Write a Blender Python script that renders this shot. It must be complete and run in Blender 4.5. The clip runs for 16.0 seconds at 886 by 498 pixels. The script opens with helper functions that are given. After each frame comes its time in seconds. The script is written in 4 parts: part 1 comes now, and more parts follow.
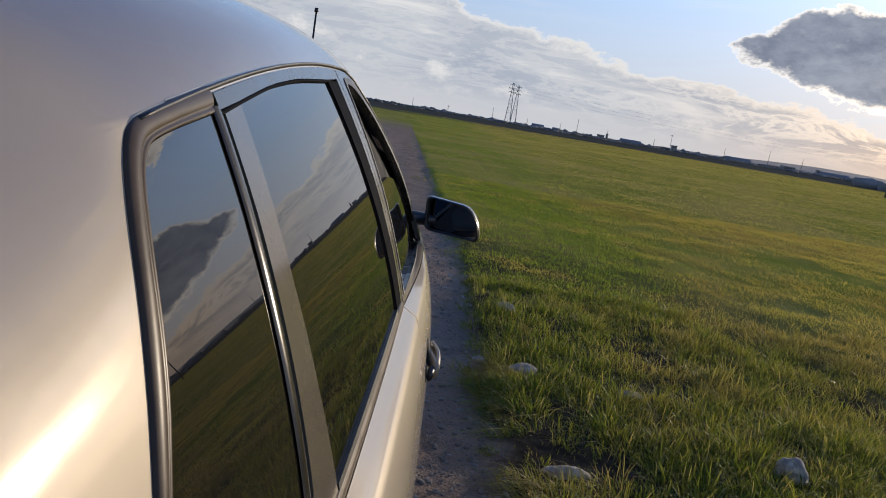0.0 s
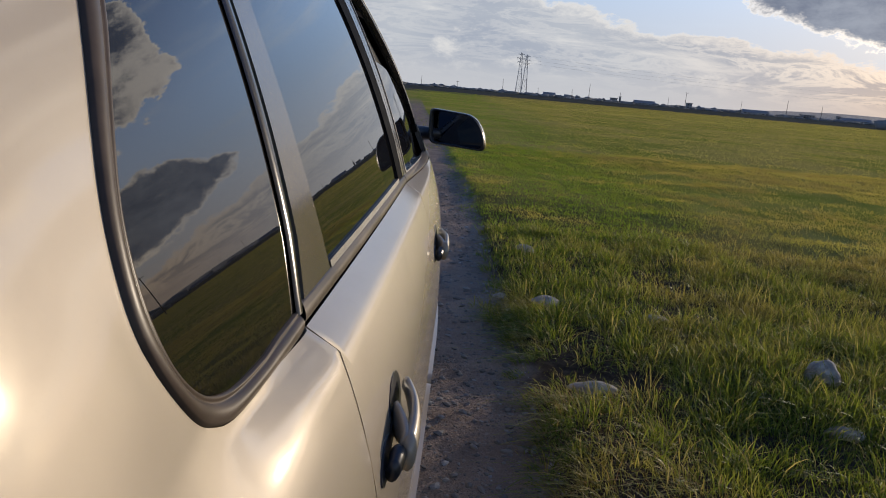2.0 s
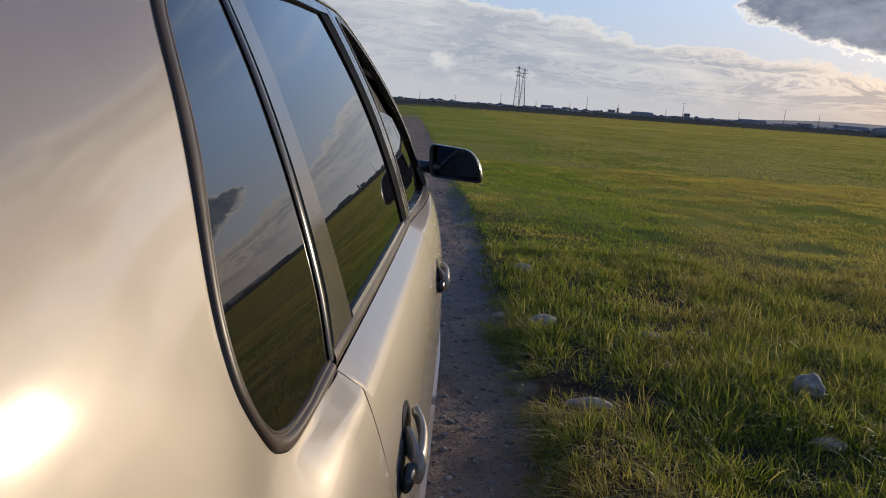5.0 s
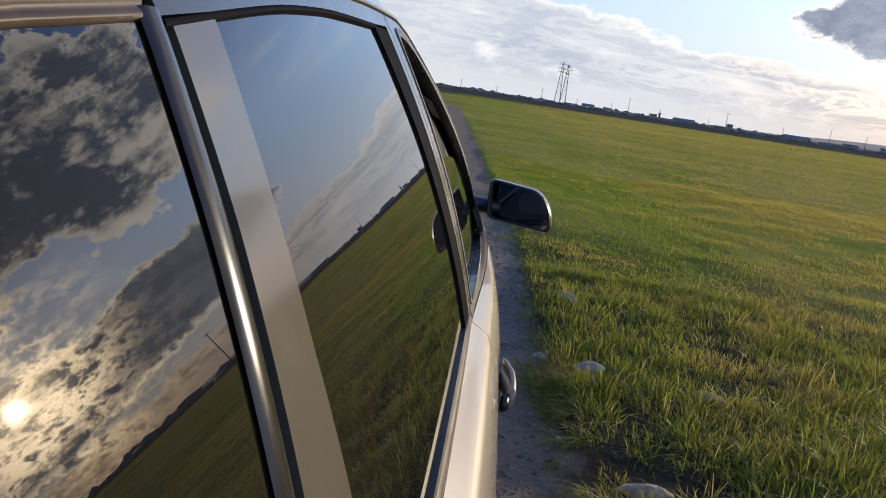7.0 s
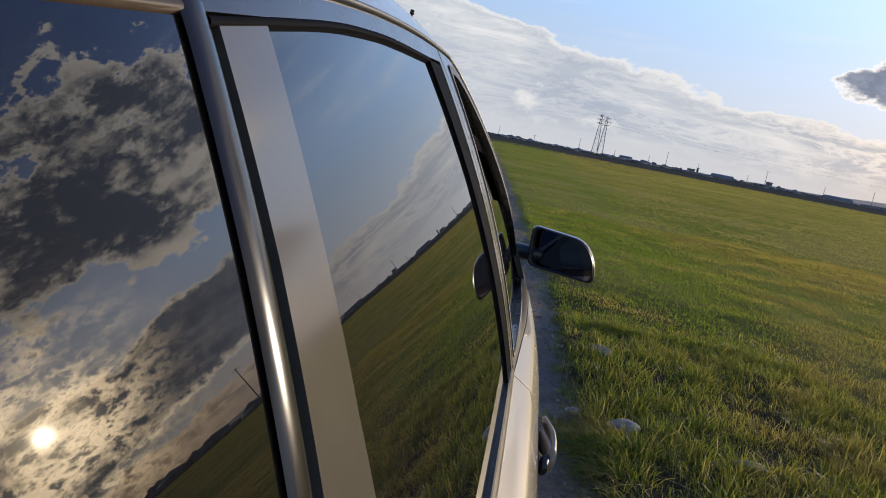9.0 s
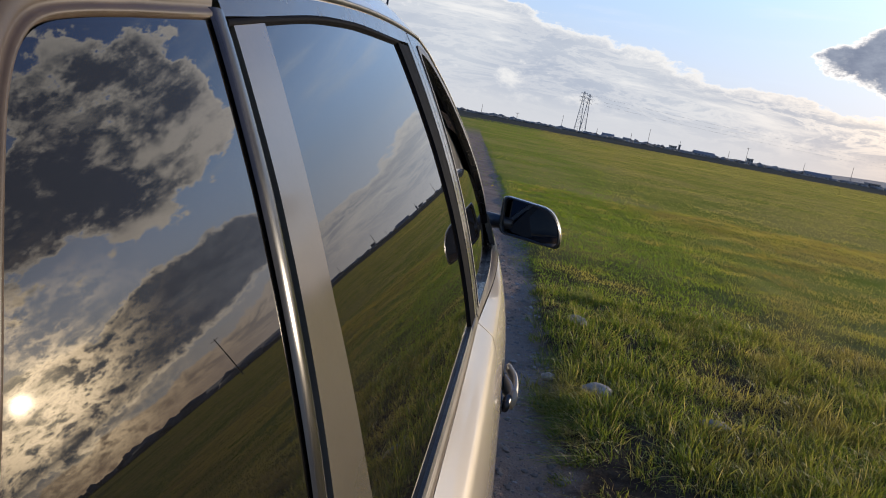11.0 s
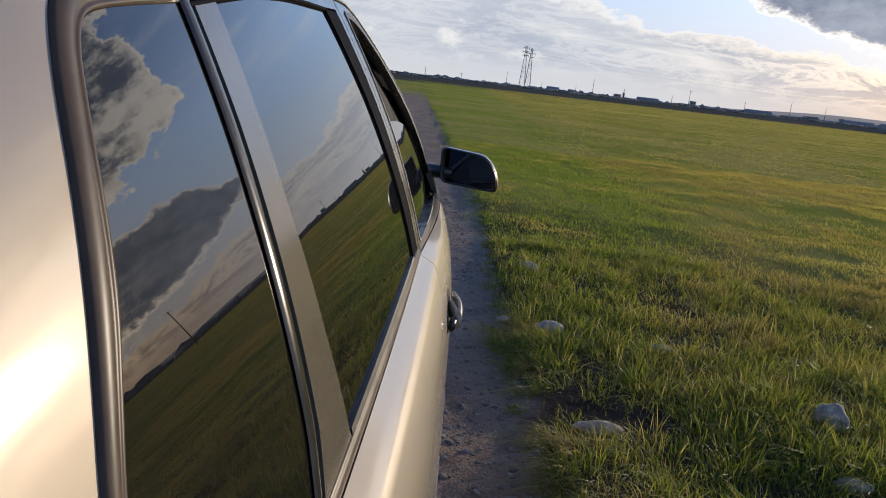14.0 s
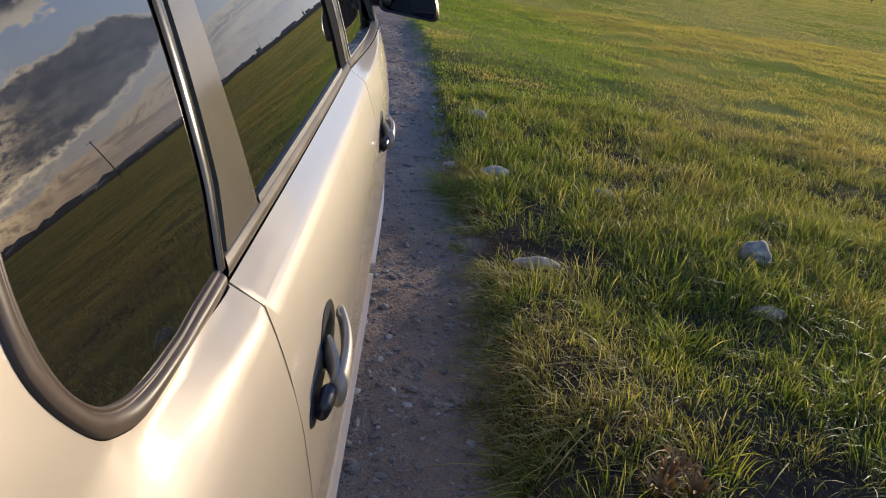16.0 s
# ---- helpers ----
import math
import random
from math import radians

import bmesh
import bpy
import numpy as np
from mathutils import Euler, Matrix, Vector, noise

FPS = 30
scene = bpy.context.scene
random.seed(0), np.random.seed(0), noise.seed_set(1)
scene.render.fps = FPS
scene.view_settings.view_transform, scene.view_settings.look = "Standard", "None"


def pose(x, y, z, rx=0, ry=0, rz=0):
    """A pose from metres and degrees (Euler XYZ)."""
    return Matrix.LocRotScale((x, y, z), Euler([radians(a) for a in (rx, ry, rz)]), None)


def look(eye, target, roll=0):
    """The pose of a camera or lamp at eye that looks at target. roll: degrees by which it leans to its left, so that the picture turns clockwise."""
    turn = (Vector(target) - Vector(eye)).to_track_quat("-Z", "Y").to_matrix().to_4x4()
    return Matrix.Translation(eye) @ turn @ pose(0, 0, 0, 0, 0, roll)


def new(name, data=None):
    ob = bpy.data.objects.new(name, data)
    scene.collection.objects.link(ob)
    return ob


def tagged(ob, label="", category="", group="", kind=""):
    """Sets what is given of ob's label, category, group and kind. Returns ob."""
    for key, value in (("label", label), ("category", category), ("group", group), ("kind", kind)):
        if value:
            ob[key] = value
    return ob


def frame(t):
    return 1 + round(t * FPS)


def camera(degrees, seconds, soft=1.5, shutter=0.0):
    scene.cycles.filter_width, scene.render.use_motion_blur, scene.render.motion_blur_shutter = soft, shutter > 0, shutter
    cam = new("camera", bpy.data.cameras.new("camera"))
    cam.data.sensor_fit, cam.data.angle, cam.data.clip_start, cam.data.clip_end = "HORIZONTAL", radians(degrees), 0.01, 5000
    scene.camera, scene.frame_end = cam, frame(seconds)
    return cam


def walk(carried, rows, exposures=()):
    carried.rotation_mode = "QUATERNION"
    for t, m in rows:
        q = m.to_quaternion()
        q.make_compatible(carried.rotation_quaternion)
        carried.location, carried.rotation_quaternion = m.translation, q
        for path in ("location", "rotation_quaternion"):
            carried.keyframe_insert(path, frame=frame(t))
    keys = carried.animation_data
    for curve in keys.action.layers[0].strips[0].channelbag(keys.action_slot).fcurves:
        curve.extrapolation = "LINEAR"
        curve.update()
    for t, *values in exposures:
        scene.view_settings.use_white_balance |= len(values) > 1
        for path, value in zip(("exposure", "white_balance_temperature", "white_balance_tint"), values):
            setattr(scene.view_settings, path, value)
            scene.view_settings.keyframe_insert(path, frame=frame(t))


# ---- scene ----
cam = camera(62.5, 16.0, soft=1.0)
PATH = [
    (0, (-0.015, -0.822, 1.586), (0.006, 1.144, 1.218), 9.6),
    (0.5, (0.0, -0.821, 1.573), (0.023, 1.141, 1.183), 8.8),
    (1, (0.025, -0.82, 1.471), (0.038, 1.132, 1.037), 8.9),
    (1.5, (0.043, -0.821, 1.384), (0.06, 1.119, 0.899), 8.2),
    (2, (0.057, -0.838, 1.347), (0.029, 1.114, 0.912), 5.0),
    (2.5, (0.081, -0.923, 1.362), (0.013, 1.038, 0.977), 3.5),
    (3, (0.094, -1.012, 1.389), (0.031, 0.955, 1.033), 3.0),
    (3.5, (0.082, -1.012, 1.4), (0.058, 0.957, 1.045), 3.4),
    (4, (0.07, -1.01, 1.397), (0.032, 0.957, 1.038), 3.8),
    (4.2, (0.071, -1.016, 1.398), (0.026, 0.95, 1.033), 3.7),
    (6.3, (-0.008, -0.752, 1.502), (0.0, 1.193, 1.035), 5.4),
    (6.5, (-0.019, -0.655, 1.489), (-0.017, 1.289, 1.014), 5.8),
    (7, (-0.072, -0.45, 1.538), (-0.174, 1.499, 1.102), 8.8),
    (7.5, (-0.116, -0.351, 1.56), (-0.321, 1.616, 1.263), 11.2),
    (8, (-0.123, -0.345, 1.555), (-0.376, 1.617, 1.265), 10.4),
    (8.5, (-0.112, -0.361, 1.539), (-0.358, 1.6, 1.228), 11.2),
    (9, (-0.099, -0.383, 1.523), (-0.308, 1.577, 1.189), 11.0),
    (9.5, (-0.098, -0.399, 1.521), (-0.267, 1.56, 1.155), 11.4),
    (9.7, (-0.065, -0.454, 1.527), (-0.228, 1.506, 1.163), 11.4),
    (12, (-0.039, -0.581, 1.514), (-0.149, 1.374, 1.104), 9.2),
    (12.5, (-0.019, -0.641, 1.512), (-0.071, 1.312, 1.088), 8.3),
    (13, (-0.009, -0.683, 1.516), (-0.033, 1.268, 1.078), 7.5),
    (13.5, (-0.005, -0.711, 1.516), (-0.033, 1.237, 1.06), 6.4),
    (14, (0.001, -0.735, 1.51), (-0.022, 1.212, 1.053), 6.6),
    (14.5, (0.016, -0.777, 1.481), (0.012, 1.157, 0.97), 6.7),
    (15, (0.034, -0.8, 1.433), (0.096, 1.095, 0.796), 8.4),
    (15.5, (0.056, -0.838, 1.398), (0.171, 0.997, 0.612), 10.7),
    (16, (0.067, -0.782, 1.432), (0.209, 1.045, 0.632), 8.3),
]
walk(cam, [(t, look(eye, target, roll)) for t, eye, target, roll in PATH], [(0.0, 0.12), (3.0, 0.0), (4.2, 0.0), (6.4, 0.12), (7.0, 0.5), (7.5, 0.32), (8.0, 0.18), (9.7, 0.26), (12.5, 0.37), (14.5, 0.30), (15.5, 0.55), (16.0, 0.82)])

# ---- world, sun, exposure ----
SUN_AZ, SUN_EL = 43.2, 8.8          # degrees clockwise from +y, degrees above the horizon
sun_dir = Vector((math.sin(radians(SUN_AZ)) * math.cos(radians(SUN_EL)), math.cos(radians(SUN_AZ)) * math.cos(radians(SUN_EL)), math.sin(radians(SUN_EL))))
sun = new("sun", bpy.data.lights.new("sun", "SUN"))
sun.data.energy, sun.data.angle, sun.data.color = 2.9, radians(0.9), (1.0, 0.84, 0.65)
sun.matrix_world = look((0, 0, 30), tuple(Vector((0, 0, 30)) - sun_dir))


class Nodes:
    """Short-hand for node trees."""

    def __init__(self, tree):
        self.t = tree
        tree.nodes.clear()

    def add(self, kind, **sockets):
        n = self.t.nodes.new(kind)
        for k, v in sockets.items():
            self.put(n, k, v)
        return n

    def put(self, n, key, v):
        s = n.inputs[int(key[1:])] if key[0] == "i" and key[1:].isdigit() else n.inputs[key.replace("_", " ")]
        if isinstance(v, bpy.types.NodeSocket):
            self.t.links.new(v, s)
        elif isinstance(v, bpy.types.Node):
            self.t.links.new(v.outputs[0], s)
        else:
            s.default_value = v

    def math(self, op, a, b=0.0, clamp=False):
        n = self.add("ShaderNodeMath", i0=a, i1=b)
        n.operation, n.use_clamp = op, clamp
        return n.outputs[0]

    def ramp(self, fac, stops, ease=False):
        n = self.add("ShaderNodeValToRGB", i0=fac)
        n.color_ramp.interpolation = "EASE" if ease else "LINEAR"
        el = n.color_ramp.elements
        while len(el) < len(stops):
            el.new(0.5)
        for e, (p, c) in zip(el, stops):
            e.position, e.color = p, (*c, 1) if len(c) == 3 else c
        return n.outputs[0]

    def grey(self, fac, lo, hi):
        n = self.add("ShaderNodeMapRange", i0=fac, i1=lo, i2=hi)
        n.interpolation_type = "SMOOTHSTEP"
        return n.outputs[0]

    def mix(self, fac, a, b, how="MIX"):
        n = self.t.nodes.new("ShaderNodeMix")
        n.data_type, n.blend_type = "RGBA", how
        for s, v in ((n.inputs[0], fac), (n.inputs[6], a), (n.inputs[7], b)):
            if isinstance(v, bpy.types.NodeSocket):
                self.t.links.new(v, s)
            else:
                s.default_value = (*v, 1) if isinstance(v, tuple) and len(v) == 3 else v
        return n.outputs[2]

    def noise(self, vec, scale, detail=4.0, rough=0.55, warp=0.0):
        n = self.add("ShaderNodeTexNoise", Scale=scale, Detail=detail, Roughness=rough, Distortion=warp)
        if vec is not None:
            self.put(n, "Vector", vec)
        return n.outputs[0]


world = bpy.data.worlds.new("sky")
scene.world = world
world.use_nodes = True
N = Nodes(world.node_tree)
sky = N.add("ShaderNodeTexSky")
sky.sky_type, sky.sun_disc = "NISHITA", False
sky.sun_elevation, sky.sun_rotation = radians(SUN_EL), radians(SUN_AZ)
sky.air_density, sky.dust_density, sky.ozone_density = 1.0, 1.6, 1.5
way = N.add("ShaderNodeTexCoord").outputs["Generated"]
sep = N.add("ShaderNodeSeparateXYZ", Vector=way)
up = N.math("MAXIMUM", sep.outputs[2], 0.0)
bearing = N.math("MULTIPLY", N.math("ARCTAN2", sep.outputs[0], sep.outputs[1]), 57.2958)
height = N.math("MULTIPLY", N.math("ARCSINE", sep.outputs[2]), 57.2958)


def by_bearing(knots):
    """A height in degrees that follows the bearing, from (bearing, height) pairs."""
    f = N.math("DIVIDE", N.math("ADD", bearing, 180.0), 360.0)
    stops = [((k + 180.0) / 360.0, (v / 40.0,) * 3) for k, v in knots]
    return N.math("MULTIPLY", N.ramp(f, stops), 40.0)


def billows(wide, tall, scale, detail, rough, seed, warp=0.25):
    at = N.add("ShaderNodeCombineXYZ", X=N.math("DIVIDE", bearing, wide), Y=N.math("DIVIDE", height, tall), Z=seed)
    return N.math("SUBTRACT", N.noise(at.outputs[0], scale, detail, rough, warp), 0.5)


def cloud(depth, soft, core):
    """Cover, and how brightly the thin sunlit rim shows."""
    cover_ = N.grey(depth, 0.0, soft)
    rim_ = N.math("SUBTRACT", 1.0, N.grey(depth, 0.0, core))
    return cover_, rim_


puff = billows(5.0, 2.6, 1.0, 11.0, 0.66, 3.3, 0.1)
swell = billows(13.0, 6.0, 1.0, 4.0, 0.5, 1.9, 0.0)
streak = billows(16.0, 2.2, 1.0, 9.0, 0.62, 8.1)
lump = billows(6.5, 4.0, 1.0, 11.0, 0.66, 5.7, 0.1)
toward = N.add("ShaderNodeVectorMath", i0=way, i1=tuple(sun_dir))
toward.operation = "DOT_PRODUCT"
toward = N.math("MAXIMUM", toward.outputs["Value"], 0.0)
near_sun = N.math("POWER", toward, 12.0)
at_sun = N.math("POWER", toward, 20000.0)

# clear air, hazy towards the horizon
blue = N.mix(N.grey(up, 0.12, 0.54), (4.6, 7.0, 11.0), (0.5, 1.4, 4.2))
base = N.mix(0.8, sky.outputs[0], blue)
haze = N.mix(near_sun, (5.6, 6.2, 7.2), (6.6, 6.0, 5.4))
air = N.mix(N.math("MULTIPLY", N.math("SUBTRACT", 1.0, N.grey(up, 0.05, 0.21)), 0.78), base, haze)
wisps = N.math("MULTIPLY", N.grey(streak, -0.02, 0.20), N.math("MULTIPLY", N.math("SUBTRACT", 1.0, N.grey(up, 0.25, 0.6)), 0.45))
air = N.mix(wisps, air, (6.2, 7.2, 8.6))
air = N.mix(1.0, air, N.mix(N.math("POWER", toward, 4.0), (1.0, 1.0, 1.0), (1.45, 1.45, 1.45)), "MULTIPLY")
air = N.mix(N.grey(up, 0.15, 0.27), N.mix(1.0, air, (0.80, 0.78, 0.76), "MULTIPLY"), air)
sun_tint = N.math("POWER", toward, 20.0)

# the long bank whose top falls away to the right
bank_top = by_bearing(((-179, 9.0), (-60, 13.0), (-12, 9.7), (-4, 8.7), (2.4, 7.3), (9, 5.8), (13, 5.2), (19, 5.0), (23, 4.4), (29, 3.6), (37, 3.0), (60, 1.8), (90, 5.0), (179, 9.0)))
bank_depth = N.math("ADD", N.math("SUBTRACT", bank_top, height), N.math("ADD", N.math("MULTIPLY", puff, 3.6), N.math("MULTIPLY", swell, 3.0)))
bank_cover, bank_rim = cloud(bank_depth, 0.30, 0.9)
ridges = N.math("SUBTRACT", 1.0, N.grey(N.math("ABSOLUTE", billows(7.0, 1.5, 1.0, 10.0, 0.66, 14.2, 0.5)), 0.0, 0.075))
bank_glow = N.math("MAXIMUM", bank_rim, N.math("MULTIPLY", N.grey(streak, 0.0, 0.16), 0.7))
bank_glow = N.math("MAXIMUM", bank_glow, N.math("MULTIPLY", N.grey(puff, 0.02, 0.20), 0.8))
bank_glow = N.math("MAXIMUM", bank_glow, N.math("MULTIPLY", ridges, N.math("ADD", 0.25, N.math("MULTIPLY", near_sun, 1.1))))
bank_shade = N.mix(sun_tint, N.mix(N.grey(swell, -0.15, 0.15), (3.7, 4.1, 4.9), (4.9, 5.2, 5.7)), (6.0, 4.1, 2.7))
bank_lit = N.mix(sun_tint, (8.0, 7.8, 7.5), (15.0, 10.4, 6.3))
bank = N.mix(bank_glow, bank_shade, bank_lit)
bank = N.mix(N.math("SUBTRACT", 1.0, N.grey(height, 0.0, 3.5)), bank, N.mix(sun_tint, (5.4, 5.5, 5.8), (8.6, 5.3, 2.9)))

# the dark cloud before the sun
dark_top = by_bearing(((-179, 0.0), (13, 0.0), (16.5, 4.0), (18.5, 8.4), (21.5, 9.7), (23.5, 11.0), (32, 11.2), (35, 10.3), (37, 9.7), (40, 10.2), (44, 11.0), (58, 8.0), (75, 5.0), (100, 0.0), (179, 0.0)))
dark_foot = by_bearing(((-179, 20.0), (12, 14.0), (16, 9.0), (19, 7.2), (22, 5.8), (26, 5.2), (31, 4.1), (36, 3.8), (41, 2.7), (60, 1.4), (179, 1.0)))
ragged = billows(3.0, 2.0, 1.0, 12.0, 0.70, 21.3, 0.15)
dark_depth = N.math("ADD", N.math("MINIMUM", N.math("SUBTRACT", dark_top, height), N.math("MULTIPLY", N.math("SUBTRACT", height, dark_foot), 0.8)), N.math("ADD", N.math("MULTIPLY", puff, 2.6), N.math("MULTIPLY", ragged, 2.6)))
dark_cover, dark_rim = cloud(dark_depth, 0.22, 0.65)
wide_sun = N.math("POWER", toward, 45.0)
dark_lit = N.mix(wide_sun, (9.5, 9.2, 9.0), (38.0, 30.0, 20.0))
dark_body = N.mix(N.grey(N.math("ADD", lump, puff), -0.22, 0.26), (1.5, 1.75, 2.45), (3.2, 3.5, 4.2))
dark_body = N.mix(N.math("MULTIPLY", N.grey(ragged, 0.06, 0.22), 0.45), dark_body, (4.8, 4.9, 5.2))
dark_cloud = N.mix(dark_rim, dark_body, dark_lit)

# broken cumulus higher up
heap_foot = by_bearing(((-179, 26.0), (12, 26.0), (15.2, 23.0), (17, 18.0), (20.5, 15.2), (24, 13.8), (28, 14.0), (32, 16.2), (37, 15.7), (45, 16.0), (80, 15.0), (110, 26.0), (179, 26.0)))
heap_in = N.math("MINIMUM", N.math("SUBTRACT", height, heap_foot), N.math("MULTIPLY", N.math("SUBTRACT", bearing, 15.2), 0.9))
heap_in = N.math("MINIMUM", heap_in, N.math("MULTIPLY", N.math("SUBTRACT", 29.0, height), 0.5))
heap_depth = N.math("ADD", N.math("MULTIPLY", N.math("MINIMUM", heap_in, 4.0), 0.60), N.math("ADD", N.math("MULTIPLY", lump, 8.0), N.math("MULTIPLY", puff, 7.0)))
heap_cover, heap_rim = cloud(heap_depth, 0.5, 1.6)
heap_lit = N.mix(near_sun, (10.5, 10.2, 9.8), (20.0, 17.4, 14.2))
heap_body = N.mix(N.math("MULTIPLY", N.grey(N.math("ADD", N.math("MULTIPLY", swell, 1.0), N.math("MULTIPLY", puff, 1.3)), -0.03, 0.20), 0.8), (1.35, 1.65, 2.45), heap_lit)
heap = N.mix(heap_rim, heap_body, heap_lit)

heap_thin = N.math("SUBTRACT", 0.97, N.math("MULTIPLY", N.grey(height, 30.0, 62.0), 0.97))
final = N.mix(N.math("MULTIPLY", heap_cover, heap_thin), air, heap)
final = N.mix(N.math("MULTIPLY", bank_cover, 0.92), final, bank)
final = N.mix(N.math("MULTIPLY", dark_cover, 0.96), final, dark_cloud)
# the cloud's torn, brilliantly lit edge round the sun
strands = N.math("SUBTRACT", 1.0, N.grey(N.math("ABSOLUTE", ragged), 0.0, 0.11))
torn = N.math("MULTIPLY", N.math("POWER", toward, 170.0), N.math("MULTIPLY", strands, N.grey(puff, -0.16, 0.10)))
final = N.mix(N.math("MULTIPLY", torn, 0.95), final, (105.0, 80.0, 50.0))
final = N.mix(N.math("MULTIPLY", N.math("POWER", toward, 700.0), 0.28), final, (110.0, 88.0, 58.0))
final = N.mix(at_sun, final, (480.0, 390.0, 270.0))
bg = N.add("ShaderNodeBackground", Color=final, Strength=0.10)
N.add("ShaderNodeOutputWorld", Surface=bg)


# ---- materials ----
def surface(name, colour, rough=0.5, metal=0.0, vary=0.12, scale=8.0, fine=90.0, bump=0.0, bump_scale=120.0, coat=0.0, ior=1.5, flakes=False):
    """A principled material with colour variation at two scales and a fine relief."""
    m = bpy.data.materials.new(name)
    m.use_nodes = True
    n = Nodes(m.node_tree)
    pos = n.add("ShaderNodeTexCoord").outputs["Object"]
    a, b = n.noise(pos, scale, 4.0), n.noise(pos, fine, 3.0)
    dark, light = tuple(c * (1 - vary) for c in colour), tuple(min(1, c * (1 + vary)) for c in colour)
    col = n.mix(n.grey(a, 0.3, 0.7), dark, light)
    col = n.mix(n.math("MULTIPLY", n.grey(b, 0.45, 0.75), vary), col, tuple(c * 0.55 for c in colour))
    p = n.add("ShaderNodeBsdfPrincipled", Base_Color=col, Metallic=metal, IOR=ior)
    n.put(p, "Roughness", n.math("ADD", n.math("MULTIPLY", n.grey(a, 0.2, 0.8), rough * 0.35), rough * 0.82))
    n.put(p, "Coat Weight", coat)
    n.put(p, "Coat Roughness", 0.06)
    if bump:
        h = n.noise(pos, bump_scale, 5.0)
        n.put(p, "Normal", n.add("ShaderNodeBump", Strength=bump, Distance=0.01, Height=h))
    n.add("ShaderNodeOutputMaterial", Surface=p)
    return m


def paint_material():
    m = bpy.data.materials.new("champagne paint")
    m.use_nodes = True
    n = Nodes(m.node_tree)
    pos = n.add("ShaderNodeTexCoord").outputs["Object"]
    dust = n.grey(n.noise(pos, 5.0, 6.0, 0.65), 0.45, 0.8)
    specks = n.grey(n.noise(pos, 240.0, 2.0), 0.64, 0.72)
    col = n.mix(n.math("MULTIPLY", dust, 0.35), (0.350, 0.292, 0.220), (0.31, 0.258, 0.195))
    col = n.mix(n.math("MULTIPLY", specks, 0.12), col, (0.30, 0.25, 0.19))
    p = n.add("ShaderNodeBsdfPrincipled", Base_Color=col, Metallic=0.20)
    n.put(p, "Roughness", n.math("ADD", n.math("MULTIPLY", dust, 0.06), 0.54))
    n.put(p, "Coat Weight", 0.9)
    n.put(p, "Coat IOR", 1.52)
    n.put(p, "Coat Roughness", n.math("ADD", n.math("MULTIPLY", dust, 0.05), 0.075))
    h = n.noise(pos, 900.0, 2.0)
    n.put(p, "Normal", n.add("ShaderNodeBump", Strength=0.02, Distance=0.001, Height=h))
    n.add("ShaderNodeOutputMaterial", Surface=p)
    return m


def glass_material():
    m = bpy.data.materials.new("dark tinted glass")
    m.use_nodes = True
    n = Nodes(m.node_tree)
    pos = n.add("ShaderNodeTexCoord").outputs["Object"]
    smear = n.grey(n.noise(pos, 7.0, 5.0, 0.6), 0.5, 0.85)
    p = n.add("ShaderNodeBsdfPrincipled", Base_Color=(0.010, 0.009, 0.008, 1), IOR=1.64)
    n.put(p, "Roughness", n.math("MULTIPLY", smear, 0.012))
    n.add("ShaderNodeOutputMaterial", Surface=p)
    return m


PAINT = paint_material()
GLASS = glass_material()
RUBBER = surface("black rubber", (0.018, 0.018, 0.02), 0.45, 0, 0.2, 30, 300, 0.15, 400)
TRIM = surface("dark satin trim", (0.078, 0.056, 0.041), 0.36, 0.0, 0.15, 20, 200, 0.0, 300, 0.0, 1.25)
RAIL = surface("painted window rail", (0.115, 0.112, 0.112), 0.26, 0.9, 0.06, 12, 200, 0.0, 300, 0.15)
STRIP = surface("polished dark strip", (0.022, 0.019, 0.018), 0.18, 0.0, 0.1, 20, 200, 0.0, 300, 0.0, 1.46)
FRAME = surface("taupe satin frame", (0.125, 0.104, 0.080), 0.13, 0.0, 0.06, 9, 200, 0.0, 300, 0.0, 1.60)
BLACK = surface("black plastic", (0.02, 0.02, 0.023), 0.32, 0, 0.2, 30, 300, 0.0, 500)
MATT = surface("matt black post film", (0.012, 0.012, 0.014), 0.6, 0, 0.2, 30, 300, 0.0, 300, 0.0, 1.04)
# Flat black that stands for the unlit interior behind seams and window.
INNER = surface("unlit cabin black", (0.008, 0.008, 0.01), 0.9, 0, 0.1, 10, 100)
CHROME = surface("bright metal", (0.75, 0.72, 0.68), 0.15, 1.0, 0.05)
MIRROR = surface("mirror glass", (0.17, 0.18, 0.20), 0.02, 1.0, 0.02)
TYRE = surface("tyre rubber", (0.025, 0.024, 0.023), 0.8, 0, 0.3, 20, 150, 0.3, 200)
STONE = surface("pale field stone", (0.40, 0.335, 0.255), 0.9, 0, 0.4, 22, 160, 1.0, 60)
STEEL = surface("weathered galvanised steel", (0.30, 0.30, 0.31), 0.55, 0.5, 0.15, 2, 20)
CONCRETE = surface("pale concrete", (0.30, 0.29, 0.28), 0.85, 0, 0.15, 0.3, 4)
ROOFING = surface("grey sheet roofing", (0.20, 0.19, 0.19), 0.7, 0, 0.15, 0.3, 4)
DARK_OPENING = surface("dark window opening", (0.03, 0.032, 0.036), 0.3, 0, 0.1, 1, 5)
WOOD = surface("weathered pole wood", (0.10, 0.085, 0.07), 0.9, 0, 0.2, 3, 30)
# Base colour greyed and lightened to imitate haze over the distance.
SCRUB = surface("haze-greyed scrub", (0.19, 0.19, 0.185), 0.95, 0, 0.4, 0.15, 2.0)


